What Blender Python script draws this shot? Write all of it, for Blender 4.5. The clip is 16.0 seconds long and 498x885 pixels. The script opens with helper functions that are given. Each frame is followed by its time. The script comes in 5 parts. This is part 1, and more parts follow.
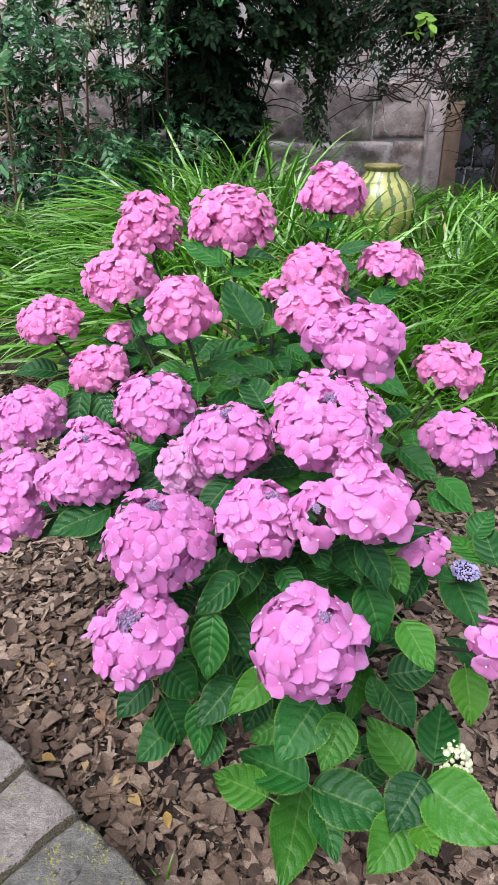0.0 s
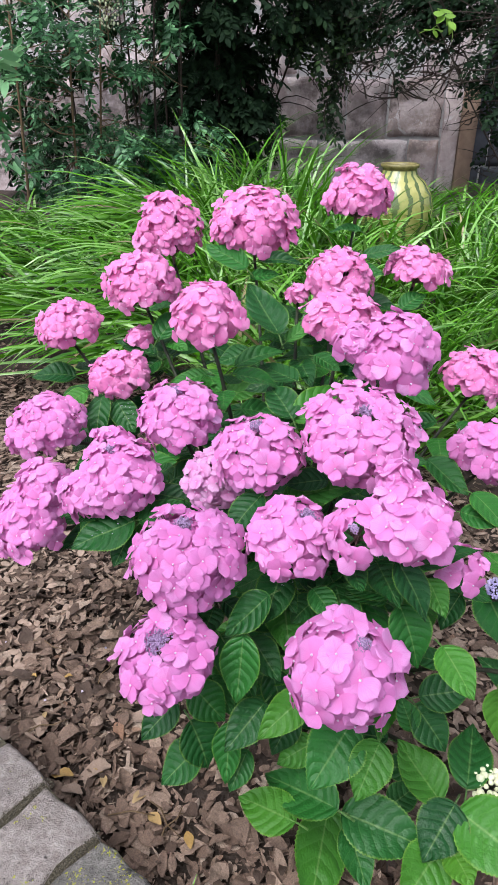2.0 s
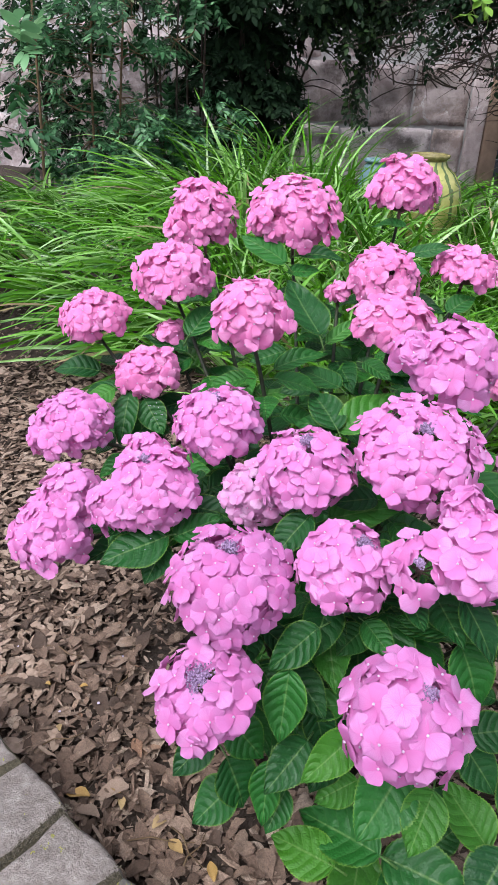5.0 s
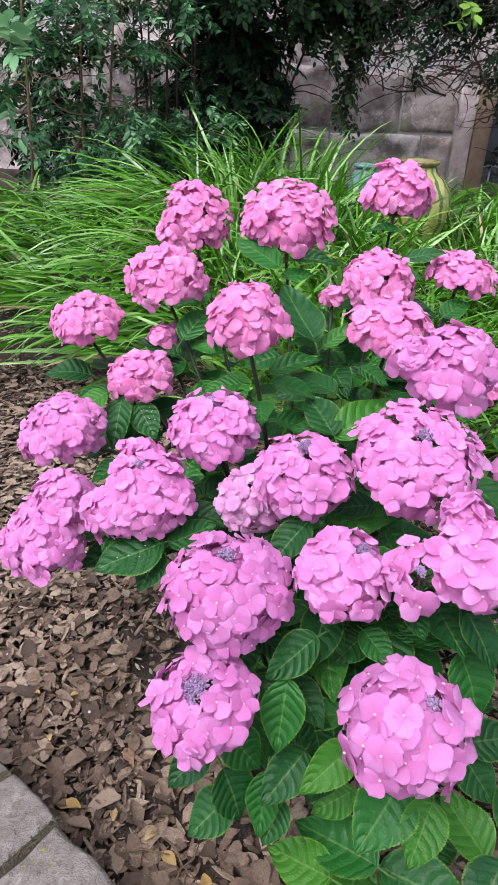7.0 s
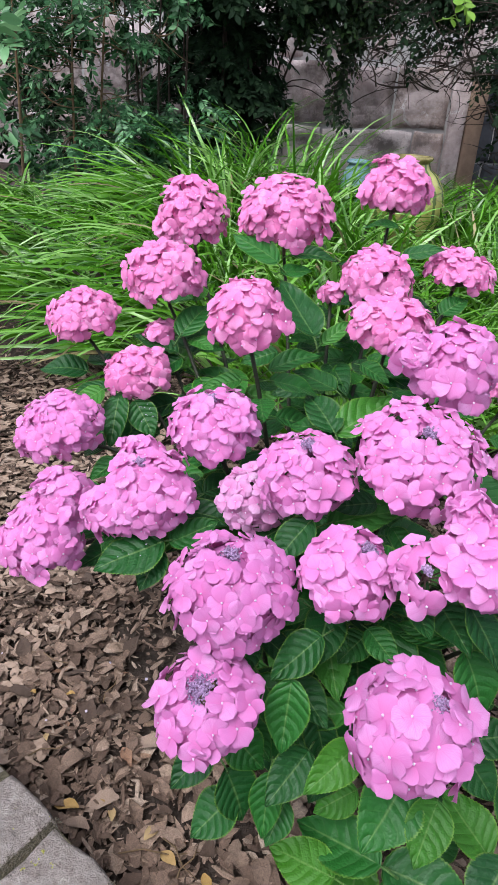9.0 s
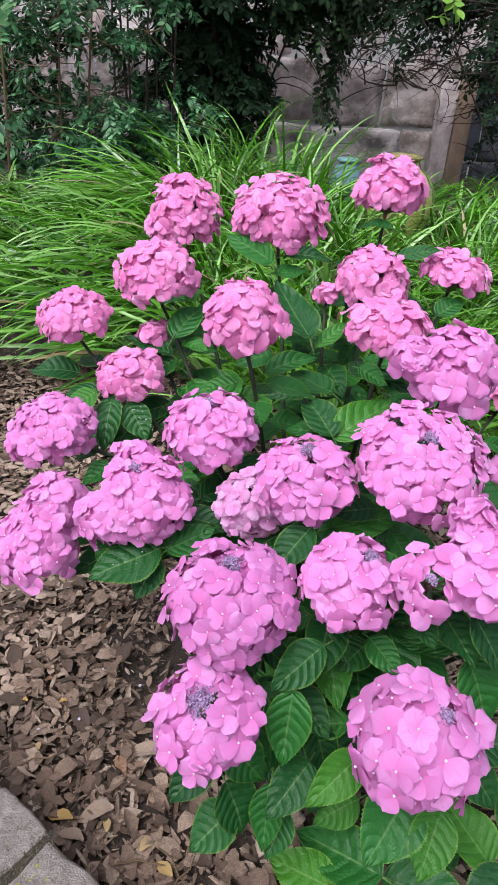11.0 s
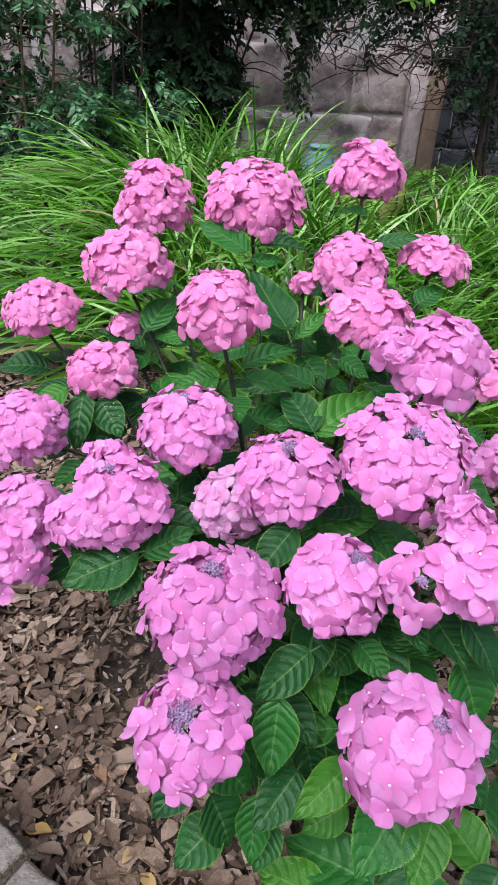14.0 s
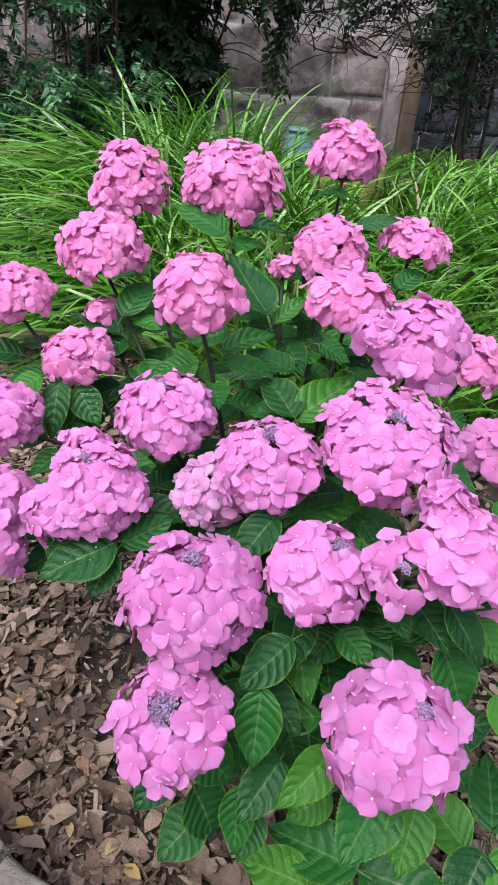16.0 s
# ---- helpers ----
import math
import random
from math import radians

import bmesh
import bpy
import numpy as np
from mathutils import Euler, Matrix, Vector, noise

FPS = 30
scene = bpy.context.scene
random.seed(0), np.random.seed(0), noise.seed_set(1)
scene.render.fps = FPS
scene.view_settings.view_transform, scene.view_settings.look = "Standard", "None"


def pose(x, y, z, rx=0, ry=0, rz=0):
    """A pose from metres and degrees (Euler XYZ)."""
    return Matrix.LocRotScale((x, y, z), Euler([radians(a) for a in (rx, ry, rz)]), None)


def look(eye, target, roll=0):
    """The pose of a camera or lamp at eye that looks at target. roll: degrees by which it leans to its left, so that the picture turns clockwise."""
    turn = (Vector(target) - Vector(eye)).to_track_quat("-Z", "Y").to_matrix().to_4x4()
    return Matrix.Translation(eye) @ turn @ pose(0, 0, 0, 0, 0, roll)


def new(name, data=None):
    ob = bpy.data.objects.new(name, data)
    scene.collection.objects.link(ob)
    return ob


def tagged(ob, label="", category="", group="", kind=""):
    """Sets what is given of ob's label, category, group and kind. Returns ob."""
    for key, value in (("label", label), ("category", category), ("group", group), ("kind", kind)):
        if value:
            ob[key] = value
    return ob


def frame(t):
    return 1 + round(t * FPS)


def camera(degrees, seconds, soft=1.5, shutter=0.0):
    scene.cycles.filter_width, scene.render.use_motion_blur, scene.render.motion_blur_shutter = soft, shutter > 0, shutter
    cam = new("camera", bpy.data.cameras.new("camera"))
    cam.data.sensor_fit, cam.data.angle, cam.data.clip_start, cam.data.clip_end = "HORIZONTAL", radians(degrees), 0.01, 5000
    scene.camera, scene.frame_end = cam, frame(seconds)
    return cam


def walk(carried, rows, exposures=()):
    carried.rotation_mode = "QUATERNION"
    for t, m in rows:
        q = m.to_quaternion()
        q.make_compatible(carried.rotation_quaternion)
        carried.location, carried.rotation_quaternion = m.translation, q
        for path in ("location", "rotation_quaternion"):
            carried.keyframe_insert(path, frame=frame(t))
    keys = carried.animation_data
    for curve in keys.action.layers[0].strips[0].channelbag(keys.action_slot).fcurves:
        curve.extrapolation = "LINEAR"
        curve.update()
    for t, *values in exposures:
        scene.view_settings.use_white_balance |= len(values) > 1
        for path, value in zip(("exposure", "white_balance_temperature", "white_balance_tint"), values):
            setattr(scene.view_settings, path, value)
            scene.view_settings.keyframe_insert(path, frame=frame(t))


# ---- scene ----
cam = camera(41.4, 16.0)
PATH = [
    (0, (0.001, -0.022, 1.292), (-0.003, 1.747, 0.36), -0.2),
    (0.5, (-0.01, -0.014, 1.295), (-0.02, 1.756, 0.364), -0.0),
    (1, (-0.023, -0.003, 1.297), (-0.036, 1.766, 0.364), 0.1),
    (1.5, (-0.033, 0.009, 1.298), (-0.051, 1.777, 0.363), 0.1),
    (2, (-0.042, 0.024, 1.299), (-0.061, 1.789, 0.358), 0.1),
    (2.5, (-0.057, 0.04, 1.299), (-0.073, 1.801, 0.351), 0.5),
    (3, (-0.073, 0.058, 1.3), (-0.089, 1.815, 0.345), 0.9),
    (3.5, (-0.088, 0.076, 1.299), (-0.111, 1.829, 0.336), 1.4),
    (4, (-0.099, 0.093, 1.297), (-0.131, 1.84, 0.323), 1.7),
    (4.2, (-0.104, 0.1, 1.299), (-0.136, 1.842, 0.318), 1.8),
    (6.5, (-0.129, 0.131, 1.291), (-0.122, 1.881, 0.322), 2.6),
    (7, (-0.133, 0.132, 1.292), (-0.116, 1.883, 0.325), 2.8),
    (7.5, (-0.138, 0.134, 1.294), (-0.11, 1.884, 0.325), 3.0),
    (8, (-0.143, 0.137, 1.293), (-0.108, 1.884, 0.321), 3.2),
    (8.5, (-0.15, 0.139, 1.291), (-0.105, 1.885, 0.317), 3.5),
    (9, (-0.154, 0.142, 1.289), (-0.103, 1.886, 0.313), 3.4),
    (11.5, (-0.174, 0.172, 1.289), (-0.075, 1.912, 0.308), 3.9),
    (12, (-0.176, 0.18, 1.287), (-0.068, 1.919, 0.304), 3.8),
    (12.5, (-0.177, 0.189, 1.286), (-0.056, 1.923, 0.297), 3.8),
    (13, (-0.175, 0.196, 1.283), (-0.044, 1.927, 0.288), 3.7),
    (13.5, (-0.176, 0.202, 1.281), (-0.027, 1.928, 0.281), 4.0),
    (14, (-0.175, 0.208, 1.278), (-0.009, 1.93, 0.275), 4.1),
    (14.5, (-0.175, 0.212, 1.275), (0.006, 1.931, 0.269), 4.2),
    (15, (-0.174, 0.214, 1.273), (0.022, 1.929, 0.261), 4.3),
    (15.5, (-0.17, 0.219, 1.27), (0.035, 1.925, 0.247), 4.3),
    (16, (-0.17, 0.223, 1.268), (0.051, 1.921, 0.235), 4.5),
]
walk(cam, [(t, look(eye, target, roll)) for t, eye, target, roll in PATH],
     exposures=[(0.0, 0.98, 5960.0, 9.0), (4.0, 0.96, 5960.0, 9.0), (16.0, 0.84, 5960.0, 9.0)])

# ---- light: a bright overcast day ----
SUN_EL, SUN_ROT = radians(61), radians(215)
world = bpy.data.worlds.new("sky")
scene.world = world
world.use_nodes = True
wt = world.node_tree
sky = wt.nodes.new("ShaderNodeTexSky")
sky.sky_type, sky.sun_disc = "NISHITA", False
sky.sun_elevation, sky.sun_rotation = SUN_EL, SUN_ROT
sky.air_density, sky.dust_density, sky.ozone_density = 1.0, 5.0, 0.6
cloud = wt.nodes.new("ShaderNodeHueSaturation")  # a cloudy sky has little blue
cloud.inputs["Saturation"].default_value = 0.35
wt.links.new(sky.outputs[0], cloud.inputs["Color"])
wt.links.new(cloud.outputs[0], wt.nodes["Background"].inputs[0])
wt.nodes["Background"].inputs[1].default_value = 0.14
sun = new("sun", bpy.data.lights.new("sun", "SUN"))
sun.data.energy, sun.data.angle, sun.data.color = 1.5, radians(40), (1.0, 0.96, 0.90)
sun.matrix_world = look((-1.2, -1.7, 3.7), (0, 0, 0))

rng = np.random.default_rng(7)
R = random.Random(11)


# ---- material helpers ----
class Mat:
    """A node material built step by step round one Principled BSDF."""

    def __init__(self, name, rough=0.6, spec=0.4):
        self.m = bpy.data.materials.new(name)
        self.m.use_nodes = True
        self.t = self.m.node_tree
        self.b = self.t.nodes["Principled BSDF"]
        self.b.inputs["Roughness"].default_value = rough
        self.b.inputs["Specular IOR Level"].default_value = spec

    def n(self, kind, **kw):
        node = self.t.nodes.new("ShaderNode" + kind)
        for key, value in kw.items():
            node.inputs[key.replace("_", " ")].default_value = value
        return node

    def link(self, a, b):
        self.t.links.new(a, b)
        return b

    def coords(self, which="Object"):
        return self.n("TexCoord").outputs[which]

    def noise(self, scale, detail=4.0, rough=0.6, co=None, distort=0.0):
        k = self.n("TexNoise", Scale=scale, Detail=detail, Roughness=rough, Distortion=distort)
        self.link(co if co is not None else self.coords(), k.inputs["Vector"])
        return k.outputs["Fac"]

    def ramp(self, fac, stops):
        k = self.n("ValToRGB")
        e = k.color_ramp.elements
        while len(e) < len(stops):
            e.new(0.5)
        for el, (p, c) in zip(e, stops):
            el.position, el.color = p, (*c, 1.0)
        self.link(fac, k.inputs[0])
        return k.outputs[0]

    def mix(self, fac, a, b, mode="MIX"):
        k = self.t.nodes.new("ShaderNodeMix")
        k.data_type, k.blend_type = "RGBA", mode
        for sock, v in ((k.inputs[0], fac), (k.inputs[6], a), (k.inputs[7], b)):
            if isinstance(v, (int, float)):
                sock.default_value = v
            elif isinstance(v, tuple):
                sock.default_value = (*v, 1.0)
            else:
                self.link(v, sock)
        return k.outputs[2]

    def math(self, op, a, b=0.0, c=0.0):
        k = self.t.nodes.new("ShaderNodeMath")
        k.operation = op
        for sock, v in zip(k.inputs, (a, b, c)):
            if isinstance(v, (int, float)):
                sock.default_value = v
            else:
                self.link(v, sock)
        return k.outputs[0]

    def color(self, sock):
        self.link(sock, self.b.inputs["Base Color"])
        return self

    def bump(self, height, strength=0.4, dist=0.01):
        k = self.n("Bump", Strength=strength, Distance=dist)
        self.link(height, k.inputs["Height"])
        self.link(k.outputs[0], self.b.inputs["Normal"])
        return self

    def thin(self, color, amount):
        """Lets light through a leaf or a petal."""
        tr = self.n("BsdfTranslucent")
        self.link(color, tr.inputs["Color"])
        mx = self.n("MixShader")
        mx.inputs[0].default_value = amount
        self.link(self.b.outputs[0], mx.inputs[1])
        self.link(tr.outputs[0], mx.inputs[2])
        self.link(mx.outputs[0], self.t.nodes["Material Output"].inputs[0])
        return self

    def objrand(self):
        return self.n("ObjectInfo").outputs["Random"]

    def island(self):
        return self.n("NewGeometry").outputs["Random Per Island"]

    def attr(self, name):
        k = self.n("Attribute")
        k.attribute_name = name
        sep = self.n("SeparateXYZ")
        self.link(k.outputs["Vector"], sep.inputs[0])
        return sep.outputs


def petal_material(name, light, deep, hue_shift, each):
    m = Mat(name, 0.55, 0.25)
    u, v, w = m.attr("luv")
    base = m.ramp(m.objrand() if each else m.island(), [(0.0, deep), (0.55, light), (1.0, hue_shift)])
    streak = m.noise(1.0, 3.0, 0.6, co=m.link_vec(u, v))
    col = m.mix(m.math("MULTIPLY", m.math("SUBTRACT", m.math("MULTIPLY", streak, 2.4), 0.75), 0.6), base, (light[0] * 0.84, light[1] * 0.50, light[2] * 0.74))
    col = m.mix(m.math("MULTIPLY", w, 0.70), col, (light[0] * 0.90, light[1] * 0.60, light[2] * 0.80))
    av = m.math("ABSOLUTE", v)
    tri = m.math("PINGPONG", m.math("SUBTRACT", m.math("MULTIPLY", u, 5.0), m.math("MULTIPLY", av, 5.0)), 0.5)
    vein = m.math("SUBTRACT", 1.0, m.math("MINIMUM", m.math("MULTIPLY", m.math("MINIMUM", tri, m.math("MULTIPLY", av, 1.6)), 9.0), 1.0))
    col = m.mix(m.math("MULTIPLY", vein, 0.62), col, (light[0] * 0.86, light[1] * 0.62, light[2] * 0.80))
    rim = m.math("MULTIPLY", m.math("MAXIMUM", m.math("SUBTRACT", u, 0.80), 0.0), 1.6)
    col = m.mix(rim, col, (light[0] * 1.04, light[1] * 1.35, light[2] * 1.12))
    heart = m.math("SUBTRACT", 1.0, m.math("MINIMUM", m.math("MULTIPLY", u, 1.9), 1.0))
    col = m.mix(m.math("MULTIPLY", heart, 0.6), col, (0.55, 0.12, 0.36))
    m.color(col)
    m.thin(m.mix(0.5, col, (0.92, 0.32, 0.64)), 0.30)
    m.bump(m.math("SUBTRACT", m.math("ADD", streak, m.math("MULTIPLY", m.noise(220.0, 2.0), 0.4)), m.math("MULTIPLY", vein, 0.5)), 0.30, 0.002)
    return m.m


def link_vec(self, u, v):
    k = self.n("CombineXYZ")
    self.link(self.math("MULTIPLY", u, 2.5), k.inputs[0])
    self.link(self.math("MULTIPLY", v, 26.0), k.inputs[1])
    return k.outputs[0]


Mat.link_vec = link_vec


def leaf_material(name, dark, mid, bright, each, rough=0.38, veins=True, through_light=0.18, vein_col=(0.20, 0.30, 0.10), spec=0.28, peak=0.70):
    m = Mat(name, rough, spec)
    u, v, w = m.attr("luv")
    rnd = m.objrand() if each else m.island()
    base = m.ramp(rnd, [(0.0, dark), (peak, mid), (1.0, bright)])
    blot = m.noise(14.0, 5.0, 0.65)
    col = m.mix(m.math("MULTIPLY", blot, 0.35), base, tuple(c * 0.6 for c in mid))
    if veins:
        av = m.math("ABSOLUTE", v)
        ph = m.math("SUBTRACT", m.math("MULTIPLY", u, 6.5), m.math("MULTIPLY", m.math("POWER", av, 1.35), 1.7))
        ph = m.math("ADD", ph, m.math("MULTIPLY", m.math("SUBTRACT", m.noise(4.5, 2.0), 0.5), 0.7))
        tri = m.math("PINGPONG", ph, 0.5)
        side = m.math("SUBTRACT", 1.0, m.math("MINIMUM", m.math("MULTIPLY", tri, 11.0), 1.0))
        midrib = m.math("SUBTRACT", 1.0, m.math("MINIMUM", m.math("MULTIPLY", av, 16.0), 1.0))
        net = m.math("MAXIMUM", m.math("MULTIPLY", side, 0.16), midrib)
        edge = m.math("MULTIPLY", m.math("MAXIMUM", m.math("SUBTRACT", av, 0.91), 0.0), 4.5)
        col = m.mix(m.math("MULTIPLY", net, 0.42), col, vein_col)
        col = m.mix(edge, col, (0.24, 0.38, 0.05))
        fine = m.n("TexVoronoi", Scale=17.0)
        fine.feature = "DISTANCE_TO_EDGE"
        m.link(m.coords(), fine.inputs["Vector"])
        groove = m.math("SINE", m.math("MULTIPLY", tri, 3.14))
        h = m.math("ADD", m.math("MULTIPLY", groove, 0.66), m.math("MULTIPLY", m.math("MINIMUM", fine.outputs["Distance"], 0.3), 0.42))
        col = m.mix(m.math("MULTIPLY", m.math("SUBTRACT", 1.0, m.math("MINIMUM", m.math("MULTIPLY", fine.outputs["Distance"], 7.0), 1.0)), 0.12), col, tuple(c * 0.45 for c in mid))
        h = m.math("ADD", h, m.math("MULTIPLY", m.noise(11.0, 3.0, 0.5), 0.6))
        m.bump(h, 0.60, 0.004)
        m.link(m.math("ADD", m.math("MULTIPLY", blot, 0.2), rough - 0.08), m.b.inputs["Roughness"])
    m.color(col)
    m.thin(col, through_light)
    return m.m


def simple(name, a, b, scale, rough=0.8, bump=0.4, dist=0.01, spec=0.3, each=False, c=None):
    m = Mat(name, rough, spec)
    f = m.noise(scale, 6.0, 0.65)
    col = m.ramp(f, [(0.3, a), (0.7, b)])
    if each:
        col = m.mix(m.math("MULTIPLY", m.objrand(), 0.8), col, c)
    big = m.noise(scale * 0.13, 3.0, 0.5)
    col = m.mix(m.math("MULTIPLY", big, 0.5), col, tuple(x * 0.5 for x in a))
    m.color(col)
    m.bump(m.math("ADD", f, m.math("MULTIPLY", m.noise(scale * 6.0, 3.0), 0.35)), bump, dist)
    return m.m


def chip_material(name, each):
    m = Mat(name, 0.62, 0.32)
    rnd = m.objrand() if each else m.island()
    base = m.ramp(rnd, [(0.0, (0.050, 0.030, 0.021)), (0.22, (0.130, 0.081, 0.058)), (0.55, (0.255, 0.168, 0.124)), (0.84, (0.390, 0.276, 0.212)), (0.96, (0.52, 0.41, 0.33)), (1.0, (0.30, 0.155, 0.09))])
    wet = m.noise(2.3, 4.0, 0.6, co=m.n("NewGeometry").outputs["Position"])
    base = m.mix(m.ramp(wet, [(0.42, (0.0, 0.0, 0.0)), (0.66, (0.28, 0.28, 0.28))]), base, (0.052, 0.033, 0.025))
    grain = m.noise(90.0, 7.0, 0.75, co=m.n("NewGeometry").outputs["Position"], distort=1.2)
    col = m.mix(m.ramp(grain, [(0.38, (0, 0, 0)), (0.80, (0.8, 0.8, 0.8))]), base, (0.050, 0.033, 0.026))
    fibre = m.noise(420.0, 4.0, 0.7, co=m.n("NewGeometry").outputs["Position"], distort=0.6)
    col = m.mix(m.ramp(fibre, [(0.35, (0.55, 0.55, 0.55)), (0.62, (0, 0, 0))]), col, (0.040, 0.026, 0.019))
    m.color(col)
    m.bump(m.math("ADD", grain, m.math("MULTIPLY", fibre, 0.5)), 0.8, 0.004)
    return m.m


M_PINK = petal_material("petal_pink", (0.690, 0.305, 0.605), (0.650, 0.232, 0.515), (0.715, 0.405, 0.705), False)
M_PINK_EACH = petal_material("petal_pink_single", (0.600, 0.258, 0.535), (0.555, 0.192, 0.450), (0.64, 0.345, 0.620), True)
M_ROSE = petal_material("petal_rose", (0.775, 0.320, 0.580), (0.725, 0.235, 0.475), (0.81, 0.450, 0.690), False)
M_PALE = petal_material("petal_pale", (0.69, 0.42, 0.65), (0.63, 0.31, 0.55), (0.73, 0.53, 0.73), False)
M_BEAD = simple("flower_eye", (0.60, 0.46, 0.66), (0.76, 0.66, 0.76), 300.0, 0.5)
M_LAVENDER = simple("lavender_bud", (0.30, 0.25, 0.54), (0.62, 0.56, 0.80), 90.0, 0.6)
M_VIOLET = simple("fertile_bud", (0.09, 0.03, 0.13), (0.60, 0.42, 0.66), 420.0, 0.5)
M_BUDWHITE = simple("cream_bud", (0.55, 0.58, 0.34), (0.78, 0.75, 0.60), 60.0, 0.5)
M_LEAF = leaf_material("hydrangea_leaf", (0.006, 0.044, 0.011), (0.022, 0.122, 0.018), (0.050, 0.180, 0.016), True, 0.40, through_light=0.20, spec=0.26, peak=0.85)
# Yellower copy of the leaf colour, with extra brightness put into it.
M_LEAF_LIGHTER = leaf_material("lighter_leaf", (0.026, 0.120, 0.012), (0.048, 0.168, 0.013), (0.080, 0.225, 0.014), True, 0.42, through_light=0.26)
M_STEM = simple("stem", (0.016, 0.014, 0.012), (0.030, 0.040, 0.018), 40.0, 0.6)
M_PEDICEL = simple("pedicel", (0.09, 0.065, 0.05), (0.20, 0.115, 0.115), 60.0, 0.6)
M_GRASS = leaf_material("grass_blade", (0.022, 0.095, 0.004), (0.105, 0.290, 0.012), (0.34, 0.55, 0.18), False, 0.24, False, 0.24, spec=0.6, peak=0.62)
M_DRY = leaf_material("dry_blade", (0.22, 0.16, 0.08), (0.30, 0.24, 0.12), (0.36, 0.30, 0.17), False, 0.6, False, 0.15)
M_NANDINA = leaf_material("nandina_leaf", (0.007, 0.030, 0.011), (0.045, 0.140, 0.050), (0.25, 0.47, 0.23), False, 0.40, False, 0.2)
# Leaf colour held near black to carry the deep shade of these crowns.
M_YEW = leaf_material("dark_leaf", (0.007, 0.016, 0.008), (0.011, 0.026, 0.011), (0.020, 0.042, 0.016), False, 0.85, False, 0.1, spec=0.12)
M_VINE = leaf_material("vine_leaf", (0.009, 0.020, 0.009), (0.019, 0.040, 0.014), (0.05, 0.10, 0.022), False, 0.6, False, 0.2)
M_FRESH = leaf_material("fresh_leaf", (0.14, 0.26, 0.03), (0.18, 0.32, 0.04), (0.22, 0.38, 0.06), False, 0.45, False, 0.3)
M_SHOOT = leaf_material("shoot_leaf", (0.16, 0.34, 0.16), (0.22, 0.42, 0.20), (0.34, 0.54, 0.28), False, 0.35, False, 0.3)
M_TWIG = simple("twig", (0.022, 0.015, 0.012), (0.050, 0.035, 0.026), 30.0, 0.85)
M_CANE = simple("cane", (0.10, 0.065, 0.035), (0.17, 0.11, 0.06), 30.0, 0.8)
M_SOIL = simple("soil", (0.026, 0.018, 0.014), (0.075, 0.053, 0.042), 22.0, 0.95, 0.9, 0.02)
M_CHIP = chip_material("bark_chip", False)
M_CHIP_EACH = chip_material("bark_chip_single", True)
M_FLAKE = simple("dry_flake", (0.21, 0.145, 0.110), (0.38, 0.28, 0.222), 45.0, 0.85, 0.6, 0.004)
M_DEAD = simple("dead_leaf", (0.30, 0.17, 0.05), (0.46, 0.30, 0.10), 25.0, 0.6, each=True, c=(0.40, 0.30, 0.17))
M_MOSS = simple("mossy_grit", (0.030, 0.026, 0.018), (0.16, 0.135, 0.085), 240.0, 0.95, 0.9, 0.01)
M_CORE = simple("mortar", (0.38, 0.36, 0.37), (0.58, 0.56, 0.56), 18.0, 0.95)


def stone_material():
    m = Mat("stone", 0.9, 0.25)
    co = m.n("NewGeometry").outputs["Position"]
    f = m.noise(7.0, 8.0, 0.7, co=co)
    tone = m.ramp(m.objrand(), [(0.0, (0.27, 0.21, 0.21)), (0.35, (0.42, 0.345, 0.35)), (0.6, (0.33, 0.25, 0.225)), (1.0, (0.55, 0.48, 0.49))])
    col = m.mix(m.ramp(f, [(0.40, (0, 0, 0)), (0.62, (0.85, 0.85, 0.85))]), tone, (0.58, 0.49, 0.50))
    col = m.mix(m.ramp(m.noise(3.1, 6.0, 0.7, co=co), [(0.50, (0, 0, 0)), (0.62, (0.8, 0.8, 0.8))]), col, (0.12, 0.095, 0.09))
    col = m.mix(m.ramp(m.noise(5.0, 9.0, 0.75, co=co, distort=0.8), [(0.60, (0, 0, 0)), (0.66, (0.8, 0.8, 0.8))]), col, (0.66, 0.63, 0.65))
    m.color(col)
    m.bump(m.math("ADD", f, m.math("MULTIPLY", m.noise(60.0, 4.0, co=co), 0.3)), 0.9, 0.03)
    return m.m


M_STONE = stone_material()
M_TAN = simple("tan_stone", (0.20, 0.135, 0.10), (0.33, 0.23, 0.175), 9.0, 0.9, 0.5, 0.02)
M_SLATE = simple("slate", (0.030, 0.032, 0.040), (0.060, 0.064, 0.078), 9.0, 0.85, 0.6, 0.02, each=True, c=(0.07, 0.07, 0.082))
M_FALLEN = simple("fallen_petal", (0.36, 0.32, 0.44), (0.52, 0.47, 0.60), 90.0, 0.6)


